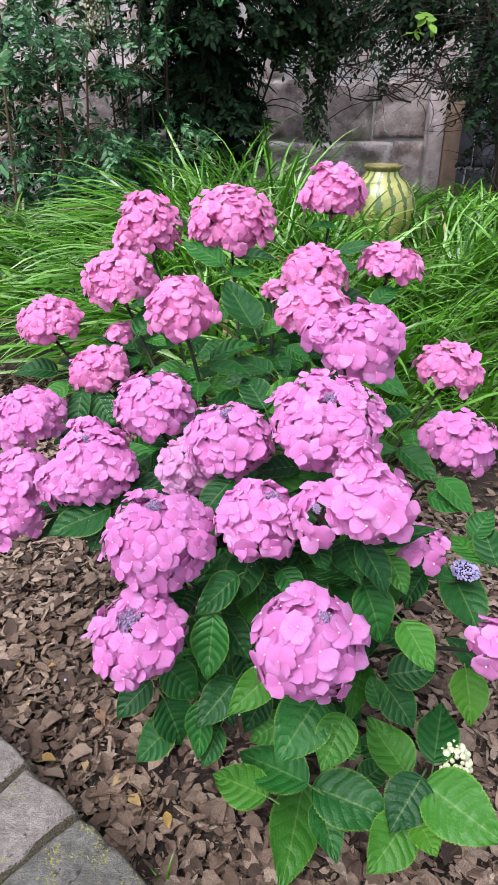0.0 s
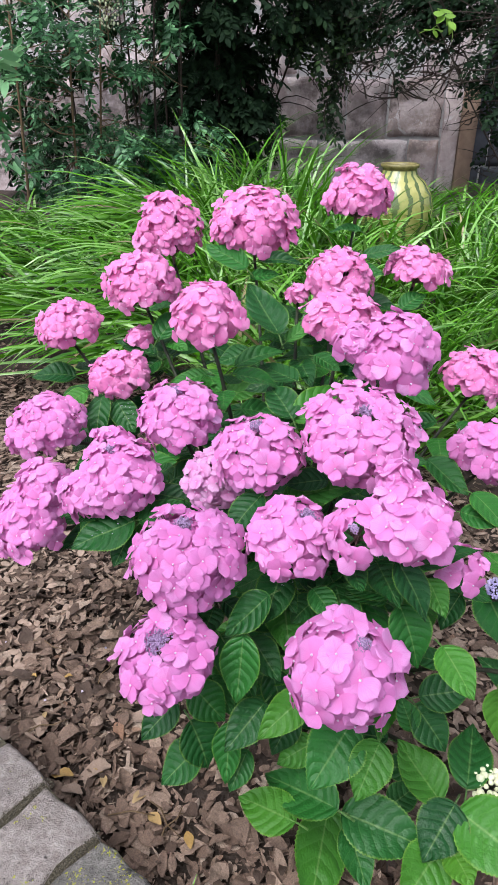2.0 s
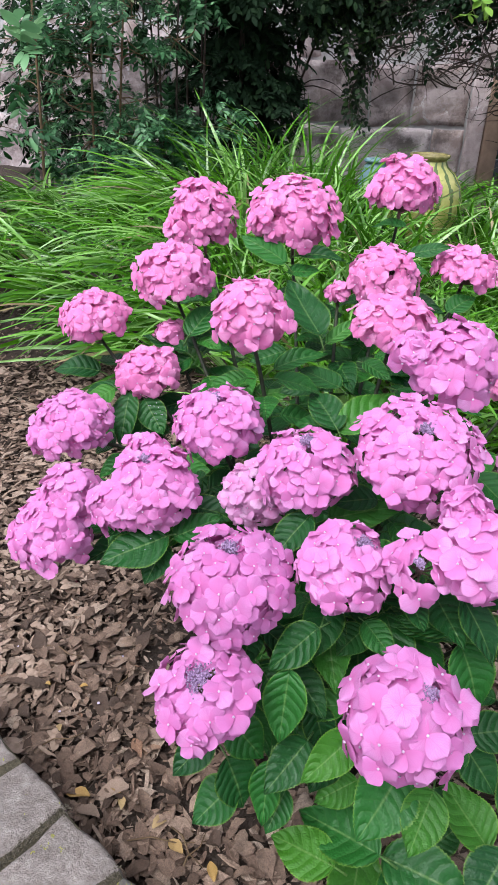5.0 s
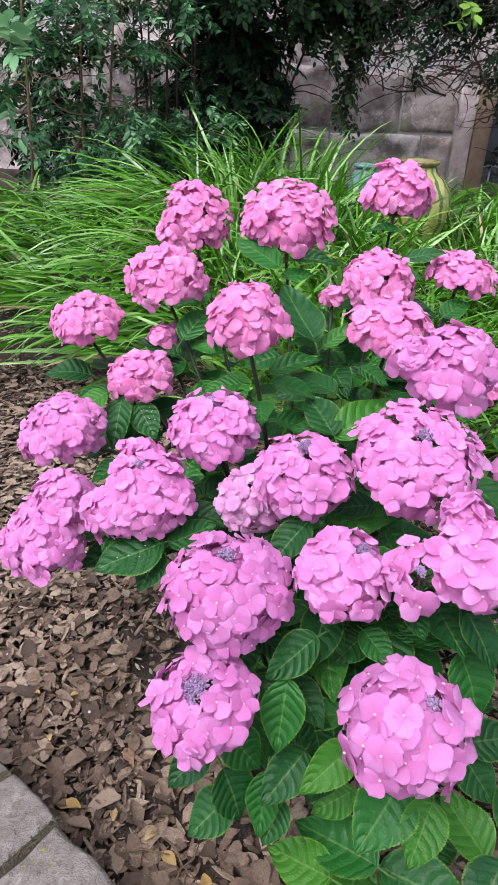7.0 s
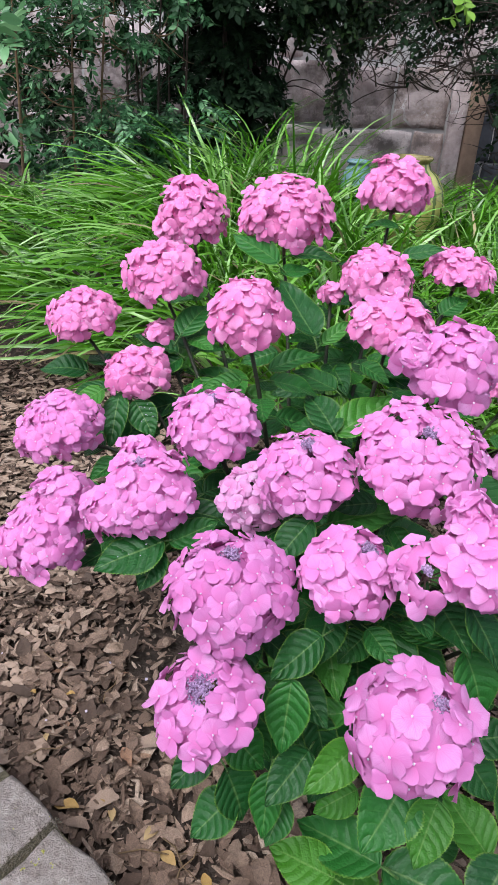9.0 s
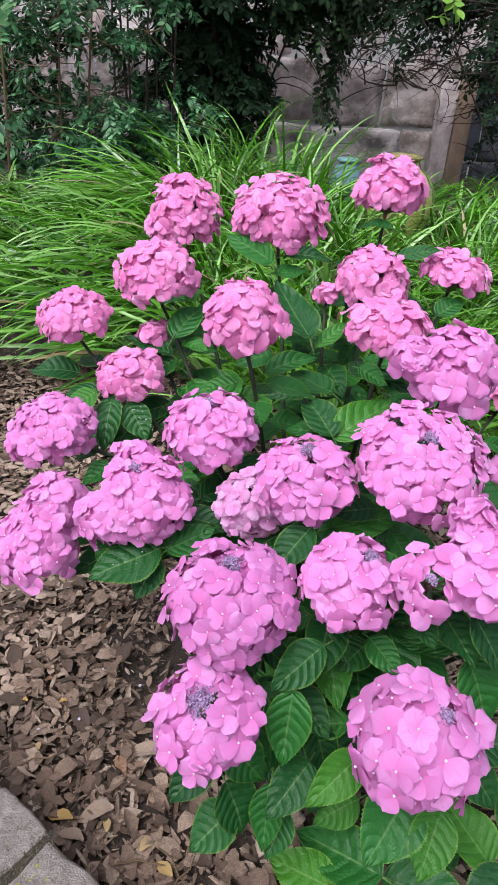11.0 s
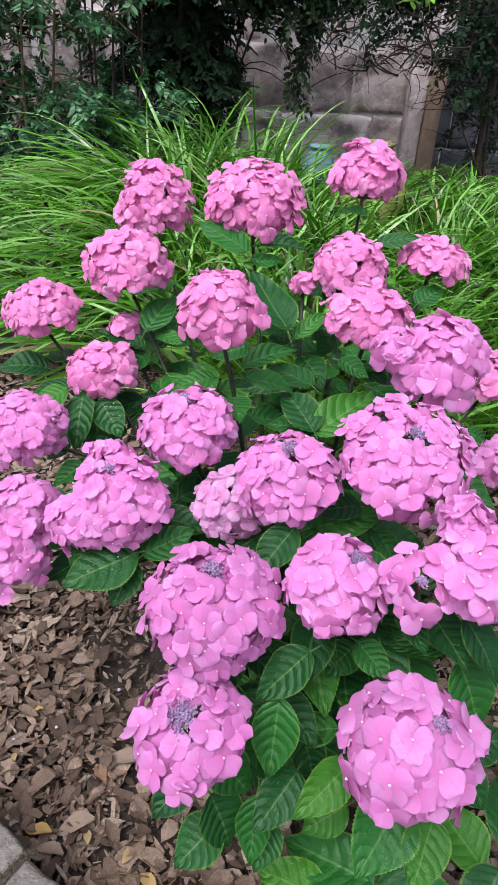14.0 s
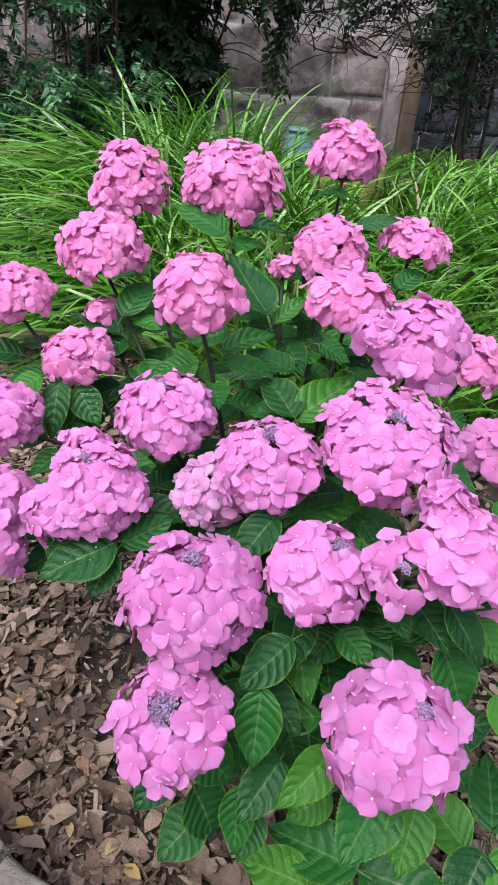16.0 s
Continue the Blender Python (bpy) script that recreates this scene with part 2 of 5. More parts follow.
def sett_material(name, dark, mid, pale, lichen):
    m = Mat(name, 0.92, 0.2)
    co = m.n("NewGeometry").outputs["Position"]
    f = m.noise(60.0, 12.0, 0.8, co=co)
    col = m.ramp(f, [(0.32, dark), (0.48, mid), (0.66, pale)])
    big = m.noise(16.0, 6.0, 0.7, co=co)
    col = m.mix(m.ramp(big, [(0.44, (0, 0, 0)), (0.64, (0.7, 0.7, 0.7))]), col, tuple(c * 0.62 for c in mid))
    rub = m.noise(26.0, 8.0, 0.75, co=co, distort=1.2)
    col = m.mix(m.ramp(rub, [(0.60, (0, 0, 0)), (0.64, (0.75, 0.75, 0.75))]), col, (0.028, 0.027, 0.026))
    spots = m.math("GREATER_THAN", m.noise(190.0, 3.0, 0.6, co=co), 0.58)
    patch = m.math("GREATER_THAN", m.noise(21.0, 3.0, co=co), lichen)
    col = m.mix(m.math("MULTIPLY", spots, patch), col, (0.40, 0.40, 0.06))
    m.color(col)
    m.bump(m.math("ADD", f, m.math("MULTIPLY", m.noise(320.0, 3.0, co=co), 0.5)), 0.9, 0.016)
    return m.m


def glaze_material():
    m = Mat("glaze", 0.22, 0.5)
    co = m.coords()
    sep = m.n("SeparateXYZ")
    m.link(co, sep.inputs[0])
    ang = m.math("ARCTAN2", sep.outputs[1], sep.outputs[0])
    wob = m.noise(9.0, 3.0)
    st = m.math("SINE", m.math("ADD", m.math("MULTIPLY", ang, 15.0), m.math("MULTIPLY", wob, 8.0)))
    drip = m.math("GREATER_THAN", m.math("ADD", st, m.math("MULTIPLY", m.noise(30.0, 4.0), 2.0)), 1.45)
    body = m.ramp(wob, [(0.3, (0.20, 0.22, 0.05)), (0.7, (0.40, 0.36, 0.13))])
    m.color(m.mix(drip, body, (0.075, 0.105, 0.035)))
    m.bump(wob, 0.2, 0.004)
    return m.m


M_SETT = sett_material("worn_sett", (0.155, 0.13, 0.12), (0.33, 0.28, 0.262), (0.48, 0.42, 0.40), 0.60)
M_SETT_DARK = sett_material("dark_sett", (0.085, 0.078, 0.072), (0.185, 0.170, 0.158), (0.32, 0.295, 0.275), 0.50)
M_GRIT = simple("grit", (0.030, 0.024, 0.018), (0.20, 0.17, 0.125), 300.0, 0.95)
M_GLAZE = glaze_material()
M_RIM = simple("glaze_rim", (0.10, 0.085, 0.03), (0.30, 0.25, 0.10), 30.0, 0.25)
M_BLUE = simple("blue_glaze", (0.09, 0.17, 0.21), (0.24, 0.35, 0.40), 14.0, 0.25)


# ---- mesh helpers ----
class Tpl:
    """A small template mesh: vertices, faces, and a surface coordinate for each vertex."""

    def __init__(self, v, f, luv=None, slot=None):
        self.slot = np.zeros(len(f), int) if slot is None else np.asarray(slot, int)
        self.v = np.asarray(v, float)
        self.f = [tuple(x) for x in f]
        self.luv = np.zeros((len(self.v), 3)) if luv is None else np.asarray(luv, float)
        self.total = np.array([len(x) for x in self.f])
        self.flat = np.concatenate([np.array(x) for x in self.f])


def merge(tpls, mats=None):
    mats = mats if mats is not None else [np.eye(4)] * len(tpls)
    vs, fs, us, off = [], [], [], 0
    for t, m in zip(tpls, mats):
        vs.append(t.v @ m[:3, :3].T + m[:3, 3])
        us.append(t.luv)
        fs += [tuple(i + off for i in f) for f in t.f]
        off += len(t.v)
    return Tpl(np.concatenate(vs), fs, np.concatenate(us), np.concatenate([t.slot for t in tpls]))


def mesh_of(name, tpls, mats, material=None, smooth=True):
    """One mesh from many placed templates."""
    V, T, L, U, off = [], [], [], [], 0
    for t, m in zip(tpls, mats):
        V.append(t.v @ m[:3, :3].T + m[:3, 3])
        T.append(t.total)
        L.append(t.flat + off)
        U.append(t.luv)
        off += len(t.v)
    V, T, L, U = (np.concatenate(a) for a in (V, T, L, U))
    me = bpy.data.meshes.new(name)
    me.vertices.add(len(V))
    me.vertices.foreach_set("co", V.astype(np.float32).ravel())
    me.loops.add(len(L))
    me.loops.foreach_set("vertex_index", L.astype(np.int32))
    me.polygons.add(len(T))
    me.polygons.foreach_set("loop_start", (np.cumsum(T) - T).astype(np.int32))
    me.update(calc_edges=True)
    at = me.attributes.new("luv", "FLOAT_VECTOR", "POINT")
    at.data.foreach_set("vector", U.astype(np.float32).ravel())
    me.polygons.foreach_set("use_smooth", np.full(len(T), smooth))
    for one in material if isinstance(material, tuple) else (material,):
        me.materials.append(one)
    if isinstance(material, tuple):
        me.polygons.foreach_set("material_index", np.concatenate([t.slot for t in tpls]).astype(np.int32))
    me.validate()
    return me


def child(name, me, parent, label="", m=None):
    ob = new(name, me)
    ob.parent = parent
    if m is not None:
        ob.matrix_basis = m
    return tagged(ob, label)


def np4(m):
    return np.array(m)


def frame_to(origin, forward, up, sx=1.0, sy=1.0, sz=1.0):
    """Local y along forward, local z near up."""
    f = np.asarray(forward, float)
    f = f / np.linalg.norm(f)
    u = np.asarray(up, float)
    u = u - f * (u @ f)
    if np.linalg.norm(u) < 1e-4:
        u = np.array([1.0, 0.0, 0.0]) - f * f[0]
    u /= np.linalg.norm(u)
    s = np.cross(f, u)
    m = np.eye(4)
    m[:3, 0], m[:3, 1], m[:3, 2], m[:3, 3] = s * sx, f * sy, u * sz, origin
    return m


def mat4(a):
    return Matrix([list(map(float, r)) for r in a])


def tube(points, radii, sides=6, cap=True):
    pts = [np.asarray(p, float) for p in points]
    v, f, luv = [], [], []
    for i, p in enumerate(pts):
        d = pts[min(i + 1, len(pts) - 1)] - pts[max(i - 1, 0)]
        d = d / (np.linalg.norm(d) + 1e-9)
        a = np.cross(d, [0.31, 0.95, 0.1])
        a /= np.linalg.norm(a) + 1e-9
        b = np.cross(d, a)
        for k in range(sides):
            w = 2 * math.pi * k / sides
            v.append(p + radii[i] * (math.cos(w) * a + math.sin(w) * b))
            luv.append((i / max(1, len(pts) - 1), 0.3, 0))
    for i in range(len(pts) - 1):
        for k in range(sides):
            j = (k + 1) % sides
            f.append((i * sides + k, i * sides + j, (i + 1) * sides + j, (i + 1) * sides + k))
    if cap:
        f.append(tuple(range((len(pts) - 1) * sides, len(pts) * sides)))
        f.append(tuple(reversed(range(sides))))
    return Tpl(v, f, luv)


def bez(a, b, c, n):
    a, b, c = (np.asarray(x, float) for x in (a, b, c))
    return [(1 - t) ** 2 * a + 2 * t * (1 - t) * b + t * t * c for t in np.linspace(0, 1, n)]


def ball(r=1.0, rings=5, seg=8):
    v, f = [(0, 0, r)], []
    for i in range(1, rings):
        a = math.pi * i / rings
        v += [(r * math.sin(a) * math.cos(2 * math.pi * k / seg), r * math.sin(a) * math.sin(2 * math.pi * k / seg), r * math.cos(a)) for k in range(seg)]
    v.append((0, 0, -r))
    for k in range(seg):
        f.append((0, 1 + k, 1 + (k + 1) % seg))
        f.append((len(v) - 1, 1 + (rings - 2) * seg + (k + 1) % seg, 1 + (rings - 2) * seg + k))
    for i in range(rings - 2):
        for k in range(seg):
            j = (k + 1) % seg
            f.append((1 + i * seg + k, 1 + (i + 1) * seg + k, 1 + (i + 1) * seg + j, 1 + i * seg + j))
    return Tpl(v, f)


def lathe(profile, seg=40):
    v, f = [], []
    for r, z in profile:
        v += [(r * math.cos(2 * math.pi * k / seg), r * math.sin(2 * math.pi * k / seg), z) for k in range(seg)]
    for i in range(len(profile) - 1):
        for k in range(seg):
            j = (k + 1) % seg
            f.append((i * seg + k, i * seg + j, (i + 1) * seg + j, (i + 1) * seg + k))
    return Tpl(v, f)


def ident():
    return [np.eye(4)]


def ground_z(x, y):
    s = min(1.0, max(0.0, (y - 1.8) / 2.6))
    return 0.5 * s * s * (3 - 2 * s)


# ---- ground, one sheet that rises towards the wall ----
def build_ground():
    xs = np.concatenate([[-60, -25, -10, -5], np.linspace(-3, 3, 49), [5, 10, 25, 60]])
    ys = np.concatenate([[-60, -25, -10, -4], np.linspace(-2, 7, 73), [10, 25, 60]])
    v = []
    for y in ys:
        for x in xs:
            near = abs(x) < 3.1 and -2.1 < y < 7.1
            bumpz = 0.012 * noise.noise((x * 5, y * 5, 0)) + 0.006 * noise.noise((x * 17, y * 17, 3)) if near else 0
            v.append((x, y, ground_z(x, y) - 0.012 + bumpz))
    n = len(xs)
    f = [(j * n + i, j * n + i + 1, (j + 1) * n + i + 1, (j + 1) * n + i) for j in range(len(ys) - 1) for i in range(n - 1)]
    ob = new("ground", mesh_of("ground", [Tpl(v, f)], ident(), material=M_SOIL))
    return tagged(ob, "dark brown soil bed covered with shredded bark mulch", "ground", kind="structure")


ground = build_ground()

# ---- raised brick path ----
EDGE_A, EDGE_B, PATH_TOP = np.array([-0.496, 0.870]), np.array([-0.192, 0.613]), 0.175
EDGE_D = (EDGE_B - EDGE_A) / np.linalg.norm(EDGE_B - EDGE_A)
EDGE_N = np.array([EDGE_D[1], -EDGE_D[0]])


def rounded_slab(lx, ly, lz, bev, seed, rough=0.0):
    """A slab with worn edges, its top face centred on z = 0."""
    r = random.Random(seed)
    v, f = [], []
    levels = [(-lz, 0), (-bev, 0), (-bev * 0.3, bev * 0.45), (0, bev)]
    per = []
    nx, ny = 9, 5
    for i in range(nx):
        per.append((-lx / 2 + lx * i / nx, -ly / 2))
    for i in range(ny):
        per.append((lx / 2, -ly / 2 + ly * i / ny))
    for i in range(nx):
        per.append((lx / 2 - lx * i / nx, ly / 2))
    for i in range(ny):
        per.append((-lx / 2, ly / 2 - ly * i / ny))
    jit = [(r.uniform(-1, 1) * rough, r.uniform(-1, 1) * rough) for _ in per]
    for z, inset in levels:
        for (x, y), (jx, jy) in zip(per, jit):
            kx, ky = 1 - 2 * inset / lx, 1 - 2 * inset / ly
            v.append(((x + jx) * kx, (y + jy) * ky, z + (r.uniform(-1, 1) * rough * 0.4 if z > -lz else 0)))
    n = len(per)
    for l in range(3):
        for k in range(n):
            j = (k + 1) % n
            f.append((l * n + k, l * n + j, (l + 1) * n + j, (l + 1) * n + k))
    v.append((0, 0, r.uniform(-1, 1) * rough * 0.4))
    c = len(v) - 1
    for k in range(n):
        f.append((3 * n + k, 3 * n + (k + 1) % n, c))
    return Tpl(v, f)


# ---- stone wall and pier ----
def stone_block(lx, lz, depth, seed):
    """A rough-faced block, its face towards -y, its lower left corner at the origin."""
    r = random.Random(seed)
    nx, nz = max(5, int(lx / 0.035)), max(5, int(lz / 0.035))
    v, f = [], []
    off = r.uniform(0, 50)
    for j in range(nz + 1):
        for i in range(nx + 1):
            x, z = lx * i / nx, lz * j / nz
            d = max(0.0, min(x, lx - x, z, lz - z))
            bulge = 0.020 * min(1.0, d / 0.03) ** 0.7
            h = abs(noise.noise((x * 3.5 + off, z * 3.5, off))) * 0.07 - 0.02 + noise.noise((x * 12 + off, z * 12, off)) * 0.014
            e = 0.016 * noise.noise((x * 9 + off, z * 9, 7 + off))
            v.append((x + e * (1 if 0 < i < nx else 0.8), -bulge - h * min(1.0, d / 0.05), z + e))
    n = nx + 1
    for j in range(nz):
        for i in range(nx):
            f.append((j * n + i, j * n + i + 1, (j + 1) * n + i + 1, (j + 1) * n + i))
    rim = [i for i in range(n)] + [j * n + nx for j in range(1, nz + 1)] + [nz * n + i for i in range(nx - 1, -1, -1)] + [j * n for j in range(nz - 1, 0, -1)]
    s = len(v)
    v += [(v[i][0], depth, v[i][2]) for i in rim]
    for k in range(len(rim)):
        q = (k + 1) % len(rim)
        f.append((rim[q], rim[k], s + k, s + q))
    return Tpl(v, f)


def box_tpl(x0, x1, y0, y1, z0, z1):
    v = [(x, y, z) for z in (z0, z1) for y in (y0, y1) for x in (x0, x1)]
    return Tpl(v, [(0, 2, 3, 1), (4, 5, 7, 6), (0, 1, 5, 4), (1, 3, 7, 5), (3, 2, 6, 7), (2, 0, 4, 6)])


def build_wall():
    wall = new("wall_north", mesh_of("wall_north", [merge([box_tpl(-8, 1.60, 6.525, 6.95, -0.1, 1.40), box_tpl(-8, 1.60, 6.625, 6.95, 1.40, 3.4)])], ident(), material=M_CORE, smooth=False))
    tagged(wall, "rough grey-pink stone garden wall with mortar joints", "wall", kind="structure")
    courses = [0.36, 0.92, 1.41, 1.68, 2.06, 2.46, 2.92, 3.40]
    seed = 100
    for c in range(len(courses) - 1):
        z0, z1 = courses[c], courses[c + 1]
        r = random.Random(50 + c)
        if c == 1:
            cuts = [-3.6, -2.9, -2.3, -1.55, -0.98, -0.55, 0.05, 0.73, 1.10, 1.58]
        elif c == 0:
            cuts = [-3.4, -2.7, -1.9, -1.2, -0.5, 0.16, 0.50, 1.30, 1.58]
        else:
            cuts = [-3.6]
            while cuts[-1] < 0.85:
                cuts.append(cuts[-1] + r.uniform(0.4, 0.75))
            cuts = [x for x in cuts if x < 1.25] + [1.58]
        for x0, x1 in zip(cuts, cuts[1:]):
            seed += 1
            proud = r.uniform(0.030, 0.045) if c == 1 else (r.uniform(0.05, 0.06) if c == 0 else r.uniform(0.015, 0.035))
            lift = R.uniform(-0.012, 0.012)
            ob = child("stone_block", mesh_of("stone_block", [stone_block(x1 - x0 - 0.018, z1 - z0 - 0.018, 0.12, seed)], ident(), material=M_STONE), wall)
            ob.matrix_basis = pose(x0 + 0.015, (6.56 if c < 2 else 6.66) - proud, z0 + 0.014 + lift)
    pier = new("wall_pier", mesh_of("wall_pier", [box_tpl(1.60, 1.88, 6.50, 7.3, -0.1, 3.4)], ident(), material=M_CORE, smooth=False))
    tagged(pier, "tan cut-stone pier at the end of the wall", "wall", kind="structure")
    for k, (z0, z1) in enumerate(((0.2, 1.33), (1.34, 2.1), (2.11, 3.38))):
        for x0, x1, mt in ((1.595, 1.735, M_STONE), (1.740, 1.885, M_TAN if k == 0 else M_STONE)):
            t = rounded_slab(x1 - x0, z1 - z0, 0.06, 0.008, 300 + k, 0.004)
            ob = child("quoin", mesh_of("quoin", [t], ident(), material=mt), pier)
            ob.matrix_basis = pose((x0 + x1) / 2, 6.44 if x0 > 1.7 else 6.455, (z0 + z1) / 2, 90, 0, 0)
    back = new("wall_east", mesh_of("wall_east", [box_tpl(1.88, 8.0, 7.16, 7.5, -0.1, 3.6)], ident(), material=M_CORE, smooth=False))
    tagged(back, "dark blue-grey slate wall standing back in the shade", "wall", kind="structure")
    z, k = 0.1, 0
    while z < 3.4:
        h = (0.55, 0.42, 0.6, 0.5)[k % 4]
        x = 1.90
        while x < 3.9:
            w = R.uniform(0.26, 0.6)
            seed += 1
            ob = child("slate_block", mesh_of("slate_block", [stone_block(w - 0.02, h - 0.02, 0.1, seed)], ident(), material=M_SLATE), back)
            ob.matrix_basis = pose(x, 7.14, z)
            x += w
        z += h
        k += 1


build_wall()


# ---- hydrangea: templates ----
def sepal(seed, nu=6, nv=5):
    """A broad rounded sepal of a floret, 1 long."""
    r = random.Random(seed)
    cup, curl, wide = r.uniform(-0.03, 0.16), r.uniform(-0.34, 0.04), r.uniform(0.52, 0.63)
    tw, wave, shade = r.uniform(-0.12, 0.12), r.uniform(0.012, 0.034), r.random()
    v, luv, f = [], [], []
    for i in range(nu + 1):
        u = 1 - (1 - i / nu) ** 1.35
        half = wide * (math.sin(math.pi / 2 * (0.06 + 0.94 * u / 0.58)) ** 0.75 if u < 0.58 else math.sqrt(max(0.0, 1 - ((u - 0.58) / 0.42) ** 2.2)))
        for j in range(nv + 1):
            s = 2 * j / nv - 1
            y = u - 0.05 * s * s * u + 0.03 * (1 - abs(s)) * u ** 5
            z = cup * u * u - 0.13 * (s * s) * u + curl * max(0, u - 0.45) ** 1.5 + tw * s * u + wave * math.sin(5 * s + 4 * u + seed) * u
            v.append((max(half, 0.02) * s, y, z))
            luv.append((u, s, shade))
    n = nv + 1
    for i in range(nu):
        for j in range(nv):
            f.append((i * n + j, i * n + j + 1, (i + 1) * n + j + 1, (i + 1) * n + j))
    return Tpl(v, f, luv)


EYE_BEAD = ball(0.072, 4, 6)
EYE_BEAD.v += np.array([0, 0, 0.07])
EYE_BEAD.slot[:] = 1


def floret(seed, nu=5, nv=5):
    r = random.Random(seed)
    parts, mats = [], []
    for k in range(4):
        s = sepal(seed * 7 + k, nu, nv)
        sc = r.uniform(0.86, 1.06)
        m = pose(0, 0, 0.05 if k % 2 else 0.0, r.uniform(-16, 20), r.uniform(0, 24), 90 * k + r.uniform(-12, 12)) @ Matrix.Diagonal((sc, sc, sc, 1))
        parts.append(s)
        mats.append(np4(m))
    parts.append(EYE_BEAD)
    mats.append(np.eye(4))
    return merge(parts, mats)


FLORETS = [floret(i, 5, 4) for i in range(12)]
FINE_FLORETS = [floret(i, 8, 6) for i in range(12)]


def leaf_tpl(seed, nu=48, nv=8):
    """A toothed ovate leaf, 1 long and 1 wide, stalk behind its base."""
    r = random.Random(seed)
    droop, fold, twist = r.uniform(0.02, 0.26), r.uniform(0.03, 0.16), r.uniform(-0.12, 0.12)
    v, luv, f = [], [], []
    for i in range(nu + 1):
        u = i / nu
        half = 0.5 * (u ** 0.55) * ((1 - u) ** (0.62 + 0.34 * u)) / 0.452 if 0 < u < 1 else 0.004
        tooth = (0.011 if (i % 2) else -0.009) * r.uniform(0.6, 1.3) if 0 < i < nu else 0
        for j in range(nv + 1):
            s = 2 * j / nv - 1
            edge = half + (tooth if abs(s) > 0.99 else 0)
            quilt = -0.0062 * math.cos(2 * math.pi * (u * 6.5 - abs(s) ** 1.35 * 1.7)) * min(1, 4 * abs(s)) * (1 - abs(s) ** 4)
            z = fold * abs(s) * half * 1.6 - droop * u * u + quilt + twist * s * u * half + 0.02 * math.sin(5 * u + seed) + 0.030 * math.sin(9 * u + 3 * s + seed) * abs(s) ** 2
            v.append((edge * s, u - 0.05 * abs(s) * (1 - u), z))
            luv.append((u, s, 0))
    n = nv + 1
    for i in range(nu):
        for j in range(nv):
            f.append((i * n + j, i * n + j + 1, (i + 1) * n + j + 1, (i + 1) * n + j))
    stalk = tube([(0, 0.05, 0), (0, -0.08, -0.03), (0, -0.24, -0.12)], [0.016, 0.02, 0.024], 5)
    stalk.luv[:, 1] = 0.0
    return merge([Tpl(v, f, luv), stalk])


LEAF_MESHES = [mesh_of("leaf", [leaf_tpl(i)], ident(), material=M_LEAF) for i in range(12)]
LIGHTER_MESHES = [mesh_of("leaf", [leaf_tpl(i)], ident(), material=M_LEAF_LIGHTER) for i in range(12)]
BUSH_BASE = np.array([0.02, 1.22, 0.0])
bush = tagged(new("hydrangea_bush"), "pink mophead hydrangea bush in full bloom with glossy toothed leaves", "shrub")
bush.location = BUSH_BASE
BASE_INV = Matrix.Translation(-Vector(BUSH_BASE))


def leaf(ax, ay, az, bx, by, bz, width, lighter=False):
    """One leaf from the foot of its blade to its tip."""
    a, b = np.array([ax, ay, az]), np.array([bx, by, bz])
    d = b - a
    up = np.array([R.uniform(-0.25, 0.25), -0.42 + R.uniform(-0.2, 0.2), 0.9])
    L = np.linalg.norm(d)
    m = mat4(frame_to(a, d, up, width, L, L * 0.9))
    child("leaf", (LIGHTER_MESHES if lighter else LEAF_MESHES)[R.randrange(12)], bush, "lighter yellow-green leaf" if lighter else "", BASE_INV @ m)


def add_stem(x, y, z, radius):
    """A stem from the crown of the bush up to a flower head, with pairs of leaves below the head."""
    side = np.array([x, y]) - BUSH_BASE[:2]
    foot = BUSH_BASE + np.array([side[0] * 0.25 + R.uniform(-0.05, 0.05), side[1] * 0.25 + R.uniform(-0.05, 0.05), -0.02])
    top = np.array([x, y, z])
    mid = np.array([BUSH_BASE[0] + side[0] * 0.55, BUSH_BASE[1] + side[1] * 0.55, top[2] * 0.72])
    if x < -0.24 and y < 1.45:
        mid = np.array([BUSH_BASE[0] + side[0] * 0.35, BUSH_BASE[1] + side[1] * 0.35 + 0.1, top[2] * 1.02])
    pts = bez(foot, mid, top, 9)
    t = tube(pts, list(np.linspace(0.0062, 0.0038, 9)), 7)
    t.v -= BUSH_BASE
    child("stem", mesh_of("stem", [t], ident(), material=M_STEM), bush)
    total = sum(np.linalg.norm(b - a) for a, b in zip(pts, pts[1:]))
    turn = R.uniform(0, math.pi)
    for k, down in enumerate((0.07, 0.12, 0.18, 0.25, 0.33, 0.42)):
        down = down + radius * 0.5
        if down > total - 0.12:
            continue
        s = 1 - down / total
        p = pts[int(s * 8)] * (1 - (s * 8) % 1) + pts[min(8, int(s * 8) + 1)] * ((s * 8) % 1)
        for q in range(2):
            ang = turn + q * math.pi + R.uniform(-0.3, 0.3)
            L = R.uniform(0.085, 0.14) * (0.75 if k < 2 else 1.0)
            d = np.array([math.cos(ang), math.sin(ang), R.uniform(-0.45, 0.2)])
            d /= np.linalg.norm(d)
            a = p + d * 0.03
            b = a + d * L
            if b[2] < 0.50 and (b[0] < -0.16 or b[1] < 0.72 or b[0] > 0.24):
                continue
            leaf(*a, *b, L * R.uniform(0.58, 0.72))
        turn += math.pi / 2


